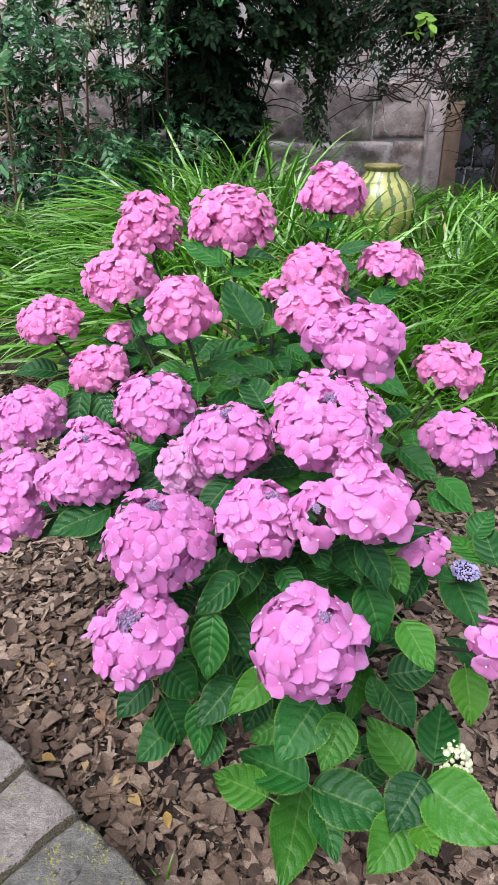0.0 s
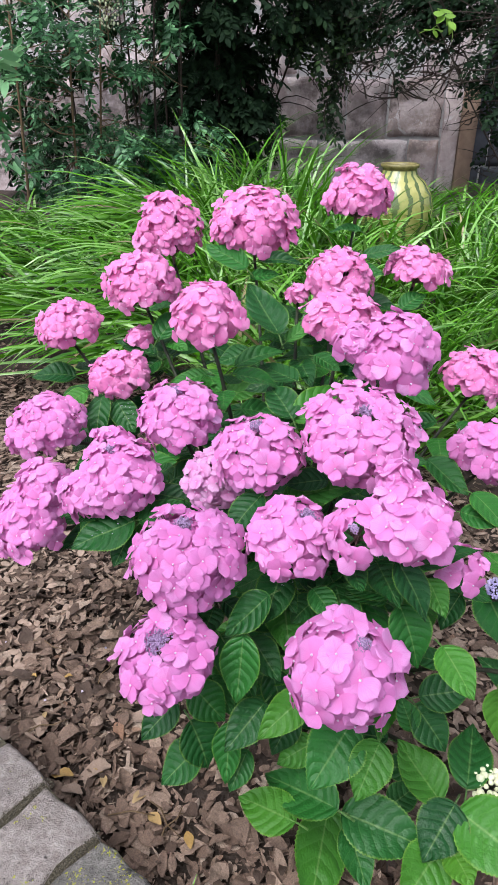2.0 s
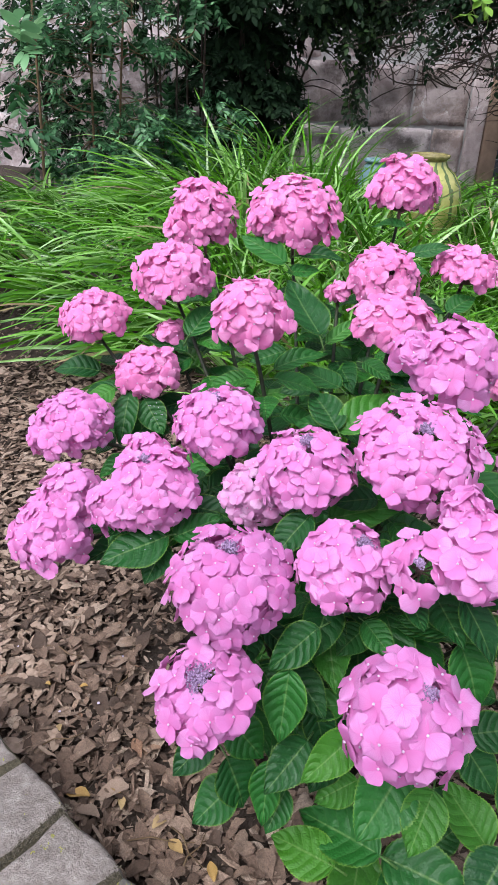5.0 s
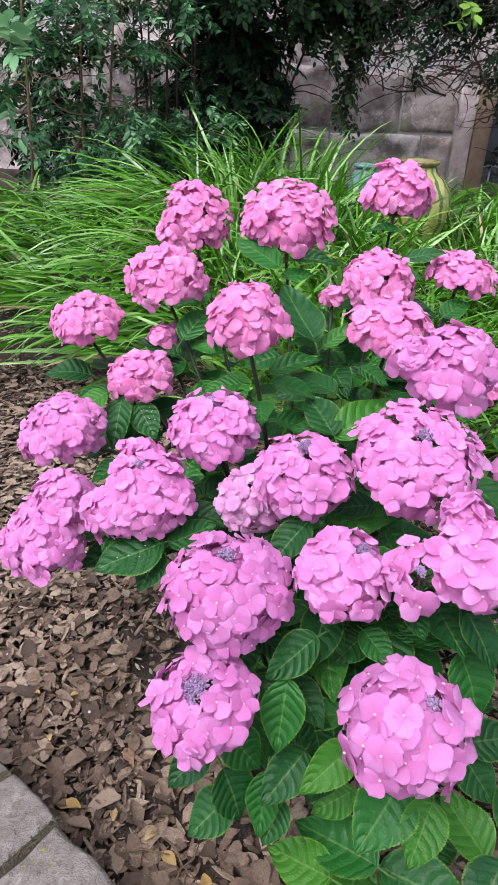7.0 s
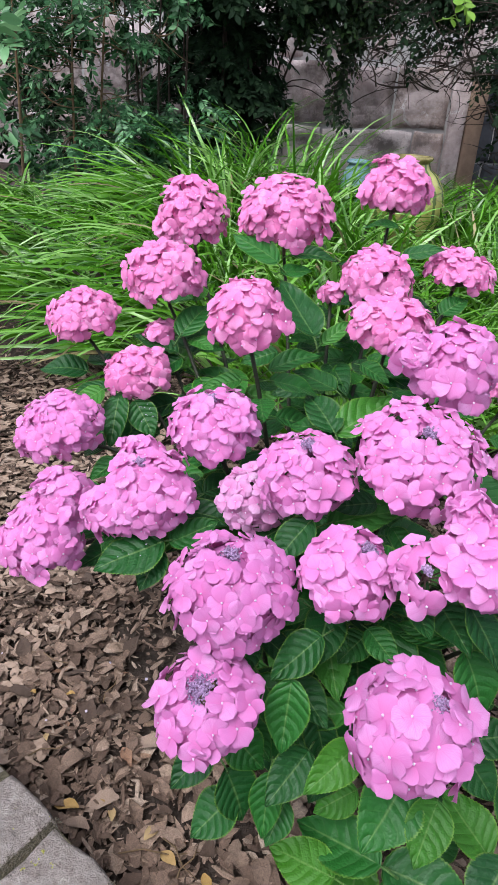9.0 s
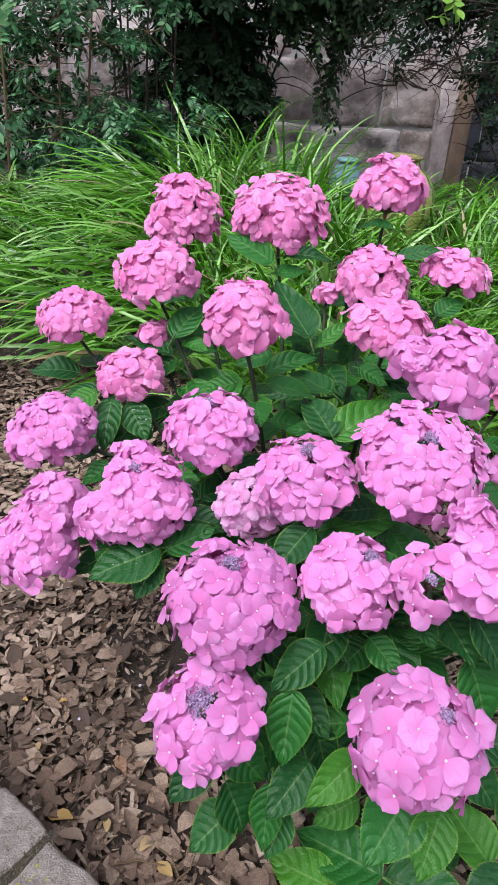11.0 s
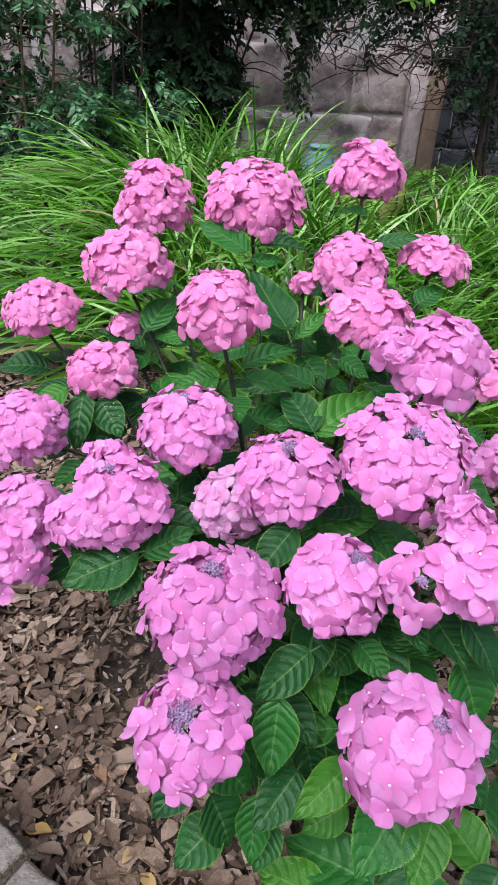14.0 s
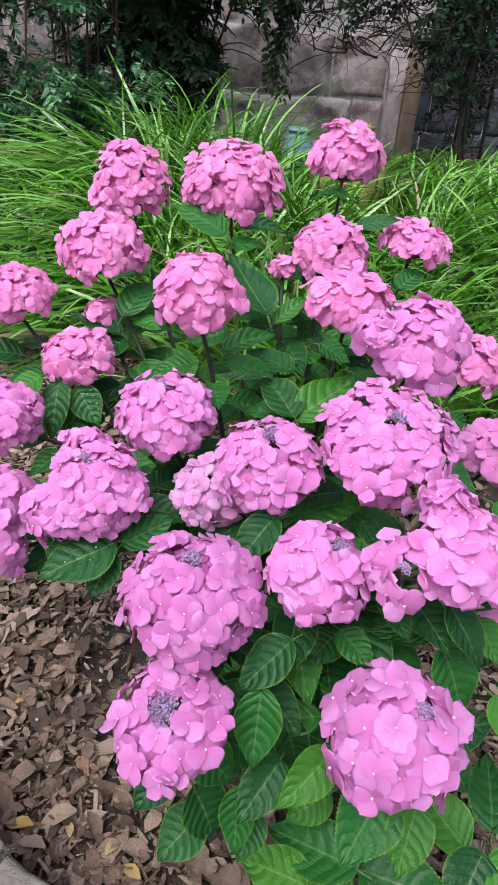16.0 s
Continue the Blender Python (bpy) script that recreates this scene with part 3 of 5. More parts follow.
def flower_head(x, y, z, r, squash, axis=None, size=0.0215, mat=None, single=False, fine=False, heart=None, label="", low=-0.38, ruffle=0.30, stalk=True, lobes=0.12, gap=1.36):
    """A domed head of florets round the centre (x, y, z); squash is its height over its width, low the height at which its skirt ends."""
    c = np.array([x, y, z])
    if axis is None:
        out = np.array([x - BUSH_BASE[0], y - BUSH_BASE[1], 0.0])
        axis = np.array([out[0] * 0.45, out[1] * 0.45 - 0.18, 1.0])
    axis = np.asarray(axis, float) / np.linalg.norm(axis)
    rot = frame_to(c, np.cross(axis, [1.0, 0.05, 0.0]), axis)[:3, :3]
    rr = r - size * 0.42
    hh = max(0.020, r * squash - size * 0.28)
    area = 2 * math.pi * rr * (rr + hh) / 2 * (1 - low)
    count = max(8, int(area / (0.866 * (gap * size) ** 2)))
    hd = np.array([heart[0], heart[1], 1.0]) / np.linalg.norm([heart[0], heart[1], 1.0]) if heart else None
    phase = R.uniform(0, 6.28)
    spots = []
    for layer, n in ((1.0, count), (0.80, count * 3 // 4)):
        q = []
        for k in range(n):
            ct = 1 - (k + 0.5) / n * (1 - low)
            st = math.sqrt(max(0.0, 1 - ct * ct))
            w = k * 2.39996 + phase + layer
            q.append(np.array([st * math.cos(w), st * math.sin(w), ct]) + np.array([R.gauss(0, 1), R.gauss(0, 1), R.gauss(0, 0.7)]) * 0.30 * size / r)
        spots += [(layer, d / np.linalg.norm(d)) for d in q]
    tp, ms = [], []
    for layer, nrm in spots:
        if heart and nrm @ hd > math.cos(heart[2] + (0.62 * size / r if layer == 1.0 else 0.12)):
            continue
        lump = 1 + lobes * 1.6 * noise.noise(Vector(nrm * 1.7) + Vector((phase * 9, phase, 0)))
        p = c + rot @ (nrm * np.array([rr, rr, hh]) * layer * lump * R.uniform(0.91, 1.05))
        face = rot @ (nrm / np.array([1.0, 1.0, max(0.6, squash)]))
        face = face / np.linalg.norm(face) + np.array([R.gauss(0, ruffle * 0.6), R.gauss(0, ruffle * 0.6) - 0.14, R.gauss(0.30, ruffle * 0.5)])
        sc = size * R.uniform(0.82, 1.14)
        fw = np.array([R.uniform(-1, 1), R.uniform(-1, 1), R.uniform(-1, 1)])
        tp.append((FINE_FLORETS if single or fine else FLORETS)[R.randrange(12)])
        ms.append(frame_to(p, np.cross(face, fw), face, sc, sc, sc))
    inv = np4(BASE_INV)
    inner = tube([c - axis * hh * 0.9, c - axis * hh * 0.2], [0.0040, 0.0055], 6)
    rays = [tube([c - axis * hh * 0.55, np.array(m[:3, 3]) - m[:3, 2] * 0.05], [0.0016, 0.0012], 4, False) for m in ms[::2]]
    core = mesh_of("flower_stalk", [inner] + rays, [inv] * (1 + len(rays)), material=M_PEDICEL)
    if single:
        head = child("flower_head", core, bush, label)
        for t, m in zip(tp, ms):
            child("floret", FLORET_MESHES[FINE_FLORETS.index(t)], head, "", mat4(inv @ m))
    else:
        head = child("flower_head", mesh_of("flower_head", tp, [inv @ m for m in ms], material=(mat or M_PINK, M_BEAD)), bush, label)
        child("flower_stalk", core, head)
    if heart:
        b = []
        for k in range(int(90 + 760 * heart[2])):
            q = np.array([R.gauss(0, 1), R.gauss(0, 1), R.gauss(0, 1)])
            d = hd + (q - hd * (q @ hd)) * heart[2] * 0.50
            d /= np.linalg.norm(d)
            p = c + rot @ (d * np.array([rr, rr, hh]) * R.uniform(0.82, 0.97))
            s = R.uniform(0.0009, 0.0020)
            b.append(frame_to(p, [1, 0, 0], [0, 0, 1], s, s, s))
        child("fertile_centre", mesh_of("fertile_centre", [ball(1.0, 4, 6)] * len(b), [inv @ m for m in b], material=M_VIOLET), head, "violet unopened buds at the centre of the head")
    if stalk:
        add_stem(*(c - axis * hh * 0.8), r)
    return head


FLORET_MESHES = [mesh_of("floret", [t], ident(), material=(M_PINK_EACH, M_BEAD)) for t in FINE_FLORETS]

# ---- hydrangea: flower heads ----
LILAC, ROSE = "lilac-pink mophead flower head", "rose-pink mophead flower head"
flower_head(0.081, 0.676, 0.598, 0.085, 0.97, axis=(0.02, -0.50, 0.86), size=0.0272, gap=1.24, single=True, heart=(0.34, 0.33, 0.13), ruffle=0.26, lobes=0.12, label=LILAC)
flower_head(-0.171, 0.733, 0.557, 0.078, 0.78, axis=(-0.12, -0.30, 0.95), size=0.0235, single=True, heart=(-0.08, 0.06, 0.30), label=LILAC, ruffle=0.26)
flower_head(-0.145, 0.838, 0.657, 0.089, 0.97, axis=(-0.1, -0.30, 0.95), size=0.0212, single=True, heart=(0.05, 0.25, 0.16), label=LILAC, lobes=0.16, ruffle=0.24)
flower_head(0.012, 0.842, 0.699, 0.073, 0.76, axis=(0.05, -0.4, 0.9), size=0.0232, fine=True, heart=(0.52, 0.35, 0.22), label=LILAC, low=-0.3)
flower_head(0.178, 0.800, 0.760, 0.070, 0.72, axis=(0.15, -0.4, 0.9), size=0.0265, fine=True, label=LILAC, low=-0.3)
flower_head(0.104, 0.800, 0.738, 0.050, 0.85, axis=(-0.15, -0.5, 0.8), size=0.0255, fine=True, heart=(-0.1, -0.1, 0.14), label=LILAC)
flower_head(0.167, 0.850, 0.796, 0.036, 0.75, size=0.027, fine=True, label=LILAC, stalk=False)
flower_head(0.134, 1.012, 0.792, 0.101, 0.62, axis=(0.05, -0.35, 0.95), size=0.0208, heart=(0.0, 0.05, 0.12), label=LILAC, fine=True, low=-0.3)
flower_head(-0.039, 0.999, 0.756, 0.075, 0.89, axis=(0.0, -0.35, 0.95), size=0.0212, heart=(0.05, 0.35, 0.20), label=LILAC, fine=True)
flower_head(-0.118, 1.053, 0.672, 0.060, 0.95, axis=(-0.3, -0.4, 0.8), size=0.0175, mat=M_PALE, label="pale faded lilac-pink flower head")
flower_head(-0.187, 1.146, 0.757, 0.079, 0.83, heart=(0.05, 0.15, 0.14), label=LILAC)
flower_head(-0.282, 1.046, 0.682, 0.076, 0.95, axis=(-0.2, -0.4, 0.9), heart=(-0.1, 0.45, 0.12), label=LILAC, fine=True)
flower_head(-0.343, 1.020, 0.664, 0.052, 0.90, axis=(-0.2, -0.5, 0.8), label=LILAC, fine=True)
flower_head(-0.303, 1.090, 0.722, 0.044, 0.85, label=LILAC, stalk=False)
flower_head(-0.435, 1.070, 0.650, 0.054, 0.95, axis=(-0.1, -0.3, 0.9), label=LILAC)
flower_head(-0.464, 1.042, 0.588, 0.078, 0.92, axis=(-0.35, -0.35, 0.8), label=LILAC)
flower_head(-0.504, 1.320, 0.648, 0.090, 0.71, label=LILAC)
flower_head(-0.371, 1.497, 0.696, 0.077, 0.75, mat=M_ROSE, label=ROSE, size=0.0232)
flower_head(-0.515, 1.617, 0.776, 0.085, 0.80, mat=M_ROSE, label=ROSE, size=0.0232)
flower_head(-0.326, 1.650, 0.872, 0.094, 0.92, mat=M_ROSE, label=ROSE, size=0.0232)
flower_head(-0.280, 1.875, 0.955, 0.092, 1.15, mat=M_ROSE, label=ROSE, size=0.0232)
flower_head(-0.135, 1.273, 0.913, 0.080, 0.90, mat=M_ROSE, label=ROSE, size=0.026)
flower_head(-0.049, 1.809, 0.980, 0.116, 0.95, mat=M_ROSE, label=ROSE, size=0.026)
flower_head(0.233, 1.918, 1.041, 0.094, 0.98, mat=M_ROSE, label=ROSE, size=0.0232)
flower_head(0.167, 1.671, 0.882, 0.087, 0.90, mat=M_ROSE, label=ROSE, size=0.0232)
flower_head(0.137, 1.333, 0.885, 0.087, 0.72, mat=M_ROSE, label=ROSE, size=0.0232)
flower_head(0.210, 1.164, 0.872, 0.082, 1.02, size=0.027, label=LILAC)
flower_head(0.134, 1.145, 0.905, 0.044, 0.80, size=0.026, label=LILAC, stalk=False)
flower_head(0.361, 1.693, 0.900, 0.086, 0.66, mat=M_ROSE, label=ROSE, size=0.0232, low=-0.2)
flower_head(0.531, 1.617, 0.646, 0.092, 0.76, mat=M_ROSE, label=ROSE, size=0.0232)
flower_head(0.474, 1.294, 0.599, 0.086, 0.80, label=LILAC, size=0.027, heart=(0.0, -0.2, 0.10))
flower_head(0.277, 0.846, 0.647, 0.048, 0.55, label=LILAC, size=0.024, low=-0.1)
flower_head(0.418, 0.800, 0.472, 0.053, 0.92, label=LILAC, size=0.027)
flower_head(-0.336, 1.611, 0.751, 0.041, 0.77, mat=M_ROSE, label=ROSE, size=0.0232)
flower_head(0.063, 1.662, 0.850, 0.033, 0.85, size=0.019, mat=M_ROSE, label=ROSE)

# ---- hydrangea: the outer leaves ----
leaf(0.102, 0.803, 0.093, 0.054, 0.632, 0.063, 0.110, lighter=True)
leaf(0.113, 0.707, 0.233, 0.241, 0.648, 0.237, 0.104)
leaf(0.121, 0.707, 0.195, 0.143, 0.618, 0.172, 0.066)
leaf(0.291, 0.707, 0.257, 0.227, 0.632, 0.230, 0.093)
leaf(0.301, 0.698, 0.252, 0.395, 0.597, 0.259, 0.121)
leaf(0.261, 0.659, 0.219, 0.189, 0.585, 0.197, 0.093, lighter=True)
leaf(0.278, 0.651, 0.224, 0.299, 0.603, 0.222, 0.066, lighter=True)
leaf(0.323, 0.744, 0.256, 0.373, 0.877, 0.259, 0.085)
leaf(0.104, 0.707, 0.450, 0.043, 0.625, 0.418, 0.099)
leaf(0.146, 0.684, 0.438, 0.105, 0.611, 0.411, 0.071, lighter=True)
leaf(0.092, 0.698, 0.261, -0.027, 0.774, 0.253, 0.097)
leaf(0.025, 0.689, 0.240, -0.068, 0.735, 0.236, 0.086, lighter=True)
leaf(0.038, 0.738, 0.478, -0.034, 0.680, 0.454, 0.062, lighter=True)
leaf(0.254, 0.843, 0.357, 0.344, 0.848, 0.373, 0.073)
leaf(0.233, 0.731, 0.586, 0.264, 0.663, 0.561, 0.063)
leaf(0.216, 0.794, 0.659, 0.237, 0.746, 0.634, 0.045, lighter=True)
leaf(0.164, 0.825, 0.589, 0.099, 0.851, 0.590, 0.036)
leaf(0.188, 0.847, 0.625, 0.045, 0.884, 0.624, 0.046)
leaf(0.387, 0.983, 0.484, 0.420, 0.869, 0.431, 0.102)
leaf(0.429, 0.950, 0.530, 0.389, 1.026, 0.539, 0.070)
leaf(0.448, 0.932, 0.538, 0.445, 1.037, 0.564, 0.068)
leaf(0.336, 1.279, 0.588, 0.411, 1.207, 0.548, 0.080)
leaf(0.371, 1.079, 0.629, 0.425, 1.016, 0.598, 0.068)
leaf(0.348, 1.061, 0.601, 0.415, 1.027, 0.597, 0.057)
leaf(-0.094, 0.830, 0.503, -0.038, 0.747, 0.459, 0.075)
leaf(-0.044, 0.830, 0.502, -0.000, 0.761, 0.483, 0.057)
leaf(-0.262, 0.995, 0.620, -0.366, 0.953, 0.594, 0.088)
leaf(-0.246, 1.000, 0.616, -0.172, 1.030, 0.644, 0.064)
leaf(-0.265, 1.000, 0.597, -0.293, 0.950, 0.554, 0.061)
leaf(-0.058, 0.770, 0.565, -0.069, 0.720, 0.477, 0.069)
leaf(-0.140, 0.735, 0.418, -0.107, 0.700, 0.350, 0.081)
leaf(-0.130, 0.730, 0.363, -0.192, 0.690, 0.332, 0.076)
leaf(-0.167, 0.760, 0.432, -0.222, 0.720, 0.393, 0.058)
leaf(-0.137, 0.760, 0.468, -0.085, 0.740, 0.412, 0.070)
leaf(-0.079, 0.735, 0.411, -0.087, 0.690, 0.327, 0.054)
leaf(-0.052, 0.730, 0.356, -0.080, 0.690, 0.310, 0.053)
leaf(-0.022, 0.800, 0.619, -0.090, 0.770, 0.569, 0.066)
leaf(0.268, 0.720, 0.253, 0.212, 0.800, 0.301, 0.092, lighter=True)
leaf(0.408, 0.880, 0.328, 0.406, 0.800, 0.274, 0.082, lighter=True)
leaf(0.244, 0.830, 0.348, 0.296, 0.780, 0.293, 0.081)
leaf(0.196, 0.800, 0.678, 0.289, 0.810, 0.711, 0.038)
leaf(0.180, 0.790, 0.609, 0.209, 0.730, 0.546, 0.077)
leaf(0.168, 0.790, 0.696, 0.207, 0.730, 0.640, 0.066)
leaf(0.285, 0.840, 0.590, 0.250, 0.810, 0.548, 0.048)
leaf(0.423, 1.000, 0.549, 0.465, 1.040, 0.592, 0.056)
leaf(0.448, 0.900, 0.315, 0.382, 0.920, 0.372, 0.056)
leaf(0.233, 0.800, 0.324, 0.217, 0.840, 0.361, 0.047)
leaf(0.061, 0.770, 0.328, -0.005, 0.750, 0.299, 0.061)
leaf(0.026, 0.790, 0.375, -0.011, 0.760, 0.304, 0.059)
leaf(-0.013, 0.800, 0.464, 0.011, 0.770, 0.384, 0.058)
leaf(0.153, 0.740, 0.286, 0.196, 0.770, 0.291, 0.059)
leaf(0.204, 0.760, 0.174, 0.259, 0.790, 0.196, 0.058)
leaf(0.060, 0.870, 0.555, 0.017, 0.840, 0.531, 0.060)
leaf(0.015, 1.028, 0.649, 0.136, 1.039, 0.677, 0.078)
leaf(-0.033, 0.944, 0.709, -0.088, 0.894, 0.668, 0.061)
leaf(-0.022, 0.877, 0.599, 0.027, 0.819, 0.579, 0.066)
leaf(0.161, 0.807, 0.615, 0.098, 0.852, 0.604, 0.038)
leaf(0.040, 1.201, 0.724, 0.153, 1.263, 0.781, 0.081)
leaf(0.030, 1.196, 0.731, -0.015, 1.286, 0.772, 0.076)
leaf(0.034, 1.210, 0.719, -0.051, 1.246, 0.725, 0.055)
leaf(-0.083, 1.366, 0.774, 0.021, 1.404, 0.810, 0.051)
leaf(0.008, 1.490, 0.809, -0.060, 1.616, 0.891, 0.104)
leaf(0.044, 1.340, 0.750, -0.036, 1.395, 0.771, 0.071)
leaf(-0.132, 1.580, 0.628, -0.278, 1.648, 0.669, 0.063)
leaf(-0.292, 1.564, 0.724, -0.395, 1.593, 0.751, 0.064)
leaf(-0.511, 1.604, 0.648, -0.618, 1.598, 0.666, 0.087)
leaf(-0.282, 1.566, 0.764, -0.222, 1.651, 0.822, 0.077)
leaf(-0.031, 1.717, 0.921, 0.076, 1.707, 0.929, 0.047)
leaf(-0.071, 1.688, 0.910, -0.174, 1.759, 0.962, 0.080)
leaf(-0.055, 1.707, 0.882, 0.018, 1.705, 0.889, 0.055)
leaf(0.231, 1.835, 0.973, 0.153, 1.865, 0.979, 0.051)
leaf(0.223, 1.675, 0.945, 0.311, 1.666, 0.965, 0.047)
leaf(0.314, 1.607, 0.831, 0.374, 1.631, 0.868, 0.066)
leaf(0.031, 1.503, 0.782, 0.102, 1.551, 0.826, 0.043)
leaf(0.077, 1.268, 0.832, 0.126, 1.239, 0.814, 0.046)
leaf(0.143, 1.250, 0.786, 0.209, 1.191, 0.751, 0.064)
leaf(-0.403, 1.443, 0.664, -0.417, 1.356, 0.583, 0.068)
leaf(-0.368, 1.437, 0.653, -0.323, 1.389, 0.597, 0.072)
leaf(-0.438, 1.431, 0.681, -0.492, 1.393, 0.657, 0.062)
leaf(0.050, 0.823, 0.614, 0.084, 0.775, 0.600, 0.050)
leaf(-0.026, 0.751, 0.442, -0.083, 0.684, 0.420, 0.068)


def bud_head(x, y, z, r, mat, label, n, bead):
    """A young head: a cluster of closed buds on a stem."""
    b, inv = [], np4(BASE_INV)
    for k in range(n):
        ct = 1 - (k + 0.5) / n * 1.15
        st, w = math.sqrt(1 - ct * ct), k * 2.4
        s = bead * R.uniform(0.6, 1.25)
        p = np.array([x, y, z]) + r * R.uniform(0.82, 1.05) * np.array([st * math.cos(w), st * math.sin(w), ct * 0.8])
        b.append(frame_to(p, [R.uniform(-1, 1), 1, 0], [0, 0, 1], s, s, s))
    head = child("flower_head", mesh_of("flower_head", [ball(1.0, 5, 7)] * n, [inv @ m for m in b], material=mat), bush, label)
    rays = [tube([np.array([x, y, z - r]), m[:3, 3]], [0.0016, 0.0012], 4, False) for m in b]
    child("flower_stalk", mesh_of("flower_stalk", rays, [inv] * n, material=M_STEM), head)
    add_stem(x, y, z - r * 0.8, r)


bud_head(0.398, 0.945, 0.512, 0.025, M_LAVENDER, "small lavender-blue head still in bud", 150, 0.0026)
bud_head(0.362, 0.757, 0.238, 0.031, M_BUDWHITE, "young cream-white head of closed buds", 44, 0.0062)

# ---- lilyturf grass behind the bush ----


def blade(seed):
    """An arching blade, 1 long, that starts upright and bends over towards local y."""
    r = random.Random(seed)
    n, bend = 8, r.uniform(0.8, 2.1)
    v, f, luv = [], [], []
    y, z, a = 0.0, 0.0, math.pi / 2
    for i in range(n + 1):
        u = i / n
        w = 0.0092 * max(0.0, 1 - u ** 2.4) ** 0.8 * (0.6 + 0.4 * min(1, u * 4)) + 0.0004
        for s in (-1, 0, 1):
            v.append((w * s, y, z - (0.003 if s == 0 else 0)))
            luv.append((u, s, 0))
        y, z = y + math.cos(a) / n, z + math.sin(a) / n
        a -= bend * (0.35 + 1.3 * u) / n
    for i in range(n):
        for j in range(2):
            f.append((i * 3 + j, i * 3 + j + 1, i * 3 + 4 + j, i * 3 + 3 + j))
    return Tpl(v, f, luv)


BLADES = [blade(i) for i in range(30)]


def build_grass():
    tp, ms, dry, dms = [], [], [], []
    rr = random.Random(5)
    tufts = []
    y = 2.15
    while y < 4.75:
        x = -3.4 + rr.uniform(0, 0.25)
        while x < 3.2:
            px, py = x + rr.uniform(-0.09, 0.09), y + rr.uniform(-0.09, 0.09)
            front = 3.12 if px < -0.75 else (2.75 if px < -0.4 else (2.4 if px < 0.15 else 2.2))
            jar_gap = abs(px - 0.16 - 0.15 * py) < 0.24 and 3.72 < py < 4.25
            if py > front and not jar_gap:
                back = max(0.0, py - 3.2) / 1.2
                low = 0.58 if px < -0.8 else (0.62 if px > 0.45 else (0.8 if px < -0.5 or px > 0.2 else 1.15))
                if px < -0.55 and py < 3.5:
                    low, back = 1.18, 1.0
                tufts.append((px, py, rr.uniform(0.8, 1.12) * (1 + (low - 1) * min(1.0, back))))
            x += 0.25
        y += 0.24
    for px, py, vigour in tufts:
        zz = ground_z(px, py)
        sway = rr.gauss(0, 0.35)
        for k in range(rr.randint(34, 44) if px > -0.6 else rr.randint(24, 32)):
            q = math.sqrt(rr.random())
            if px < -0.25 and rr.random() < 0.78:
                ang, q = rr.gauss(2.15 + sway, 0.42), 0.4 + 0.6 * q
            elif px > 0.45 and rr.random() < 0.55:
                ang = rr.gauss(-2.3 + sway, 0.6)
            else:
                ang = rr.uniform(0, 2 * math.pi)
            L = rr.uniform(0.46, 0.80) * vigour * (1.12 if px < -0.25 else 1.0)
            m = pose(px - math.sin(ang) * 0.07 * q, py + math.cos(ang) * 0.07 * q, zz - 0.01, 0, 0, math.degrees(ang)) @ pose(0, 0, 0, -((18 if px < -0.25 else 3) + 34 * q) + rr.gauss(0, 4), rr.gauss(-24 if px < -0.25 else 0, 20), rr.gauss(0, 8)) @ Matrix.Diagonal((rr.uniform(0.7, 1.25), L, L, 1))
            bunch = (dry, dms) if rr.random() < 0.025 else (tp, ms)
            bunch[0].append(BLADES[rr.randrange(30)])
            bunch[1].append(np4(m))
    g = new("grass", mesh_of("grass", tp, ms, material=M_GRASS))
    tagged(g, "bright green arching lilyturf grass growing behind the hydrangea", "grass", kind="stuff")
    d = new("dry_grass", mesh_of("dry_grass", dry, dms, material=M_DRY))
    tagged(d, "dry straw-coloured blades among the green grass", "grass", kind="stuff")


build_grass()


# ---- jars in the grass ----
def build_jar(name, x, y, z, prof, rim, body_mat, rim_mat, label):
    jar = tagged(new(name), label, "jar")
    jar.location = (x, y, z)
    child("body", mesh_of("body", [lathe(prof)], ident(), material=body_mat), jar)
    child("rim", mesh_of("rim", [lathe(rim)], ident(), material=rim_mat), jar)


build_jar("glazed_jar", 0.755, 4.0, ground_z(0, 4.0) - 0.01,
          [(0.0, 0.0), (0.11, 0.0), (0.135, 0.03), (0.175, 0.10), (0.202, 0.19), (0.206, 0.26), (0.188, 0.335), (0.145, 0.398), (0.104, 0.428), (0.092, 0.456)],
          [(0.092, 0.452), (0.094, 0.463), (0.104, 0.470), (0.109, 0.480), (0.104, 0.488), (0.092, 0.487), (0.084, 0.476), (0.080, 0.44), (0.0, 0.42)],
          M_GLAZE, M_RIM, "round yellow glazed jar with green drips standing in grass")
build_jar("blue_jar", 0.60, 4.85, ground_z(0, 4.85) - 0.06,
          [(0.0, 0.0), (0.075, 0.0), (0.09, 0.06), (0.108, 0.17), (0.104, 0.27), (0.075, 0.34), (0.062, 0.365)],
          [(0.062, 0.362), (0.080, 0.370), (0.083, 0.382), (0.070, 0.388), (0.056, 0.375), (0.0, 0.35)],
          M_BLUE, M_BLUE, "small pale blue glazed jar half hidden in grass")


# ---- shrubs in front of the wall ----
def leaflet(seed, L=1.0, W=0.36):
    r = random.Random(seed)
    n, dr = 4, r.uniform(0.0, 0.35)
    v, f, luv = [], [], []
    for i in range(n + 1):
        u = i / n
        half = W * 0.5 * max(0.0, math.sin(math.pi * (0.04 + 0.93 * u))) ** 0.8
        for s in (-1, 0, 1):
            v.append((half * s, u * L, -dr * u * u * L + (0.05 * abs(s))))
            luv.append((u, s, 0))
    for i in range(n):
        for j in range(2):
            f.append((i * 3 + j, i * 3 + j + 1, i * 3 + 4 + j, i * 3 + 3 + j))
    return Tpl(v, f, luv)


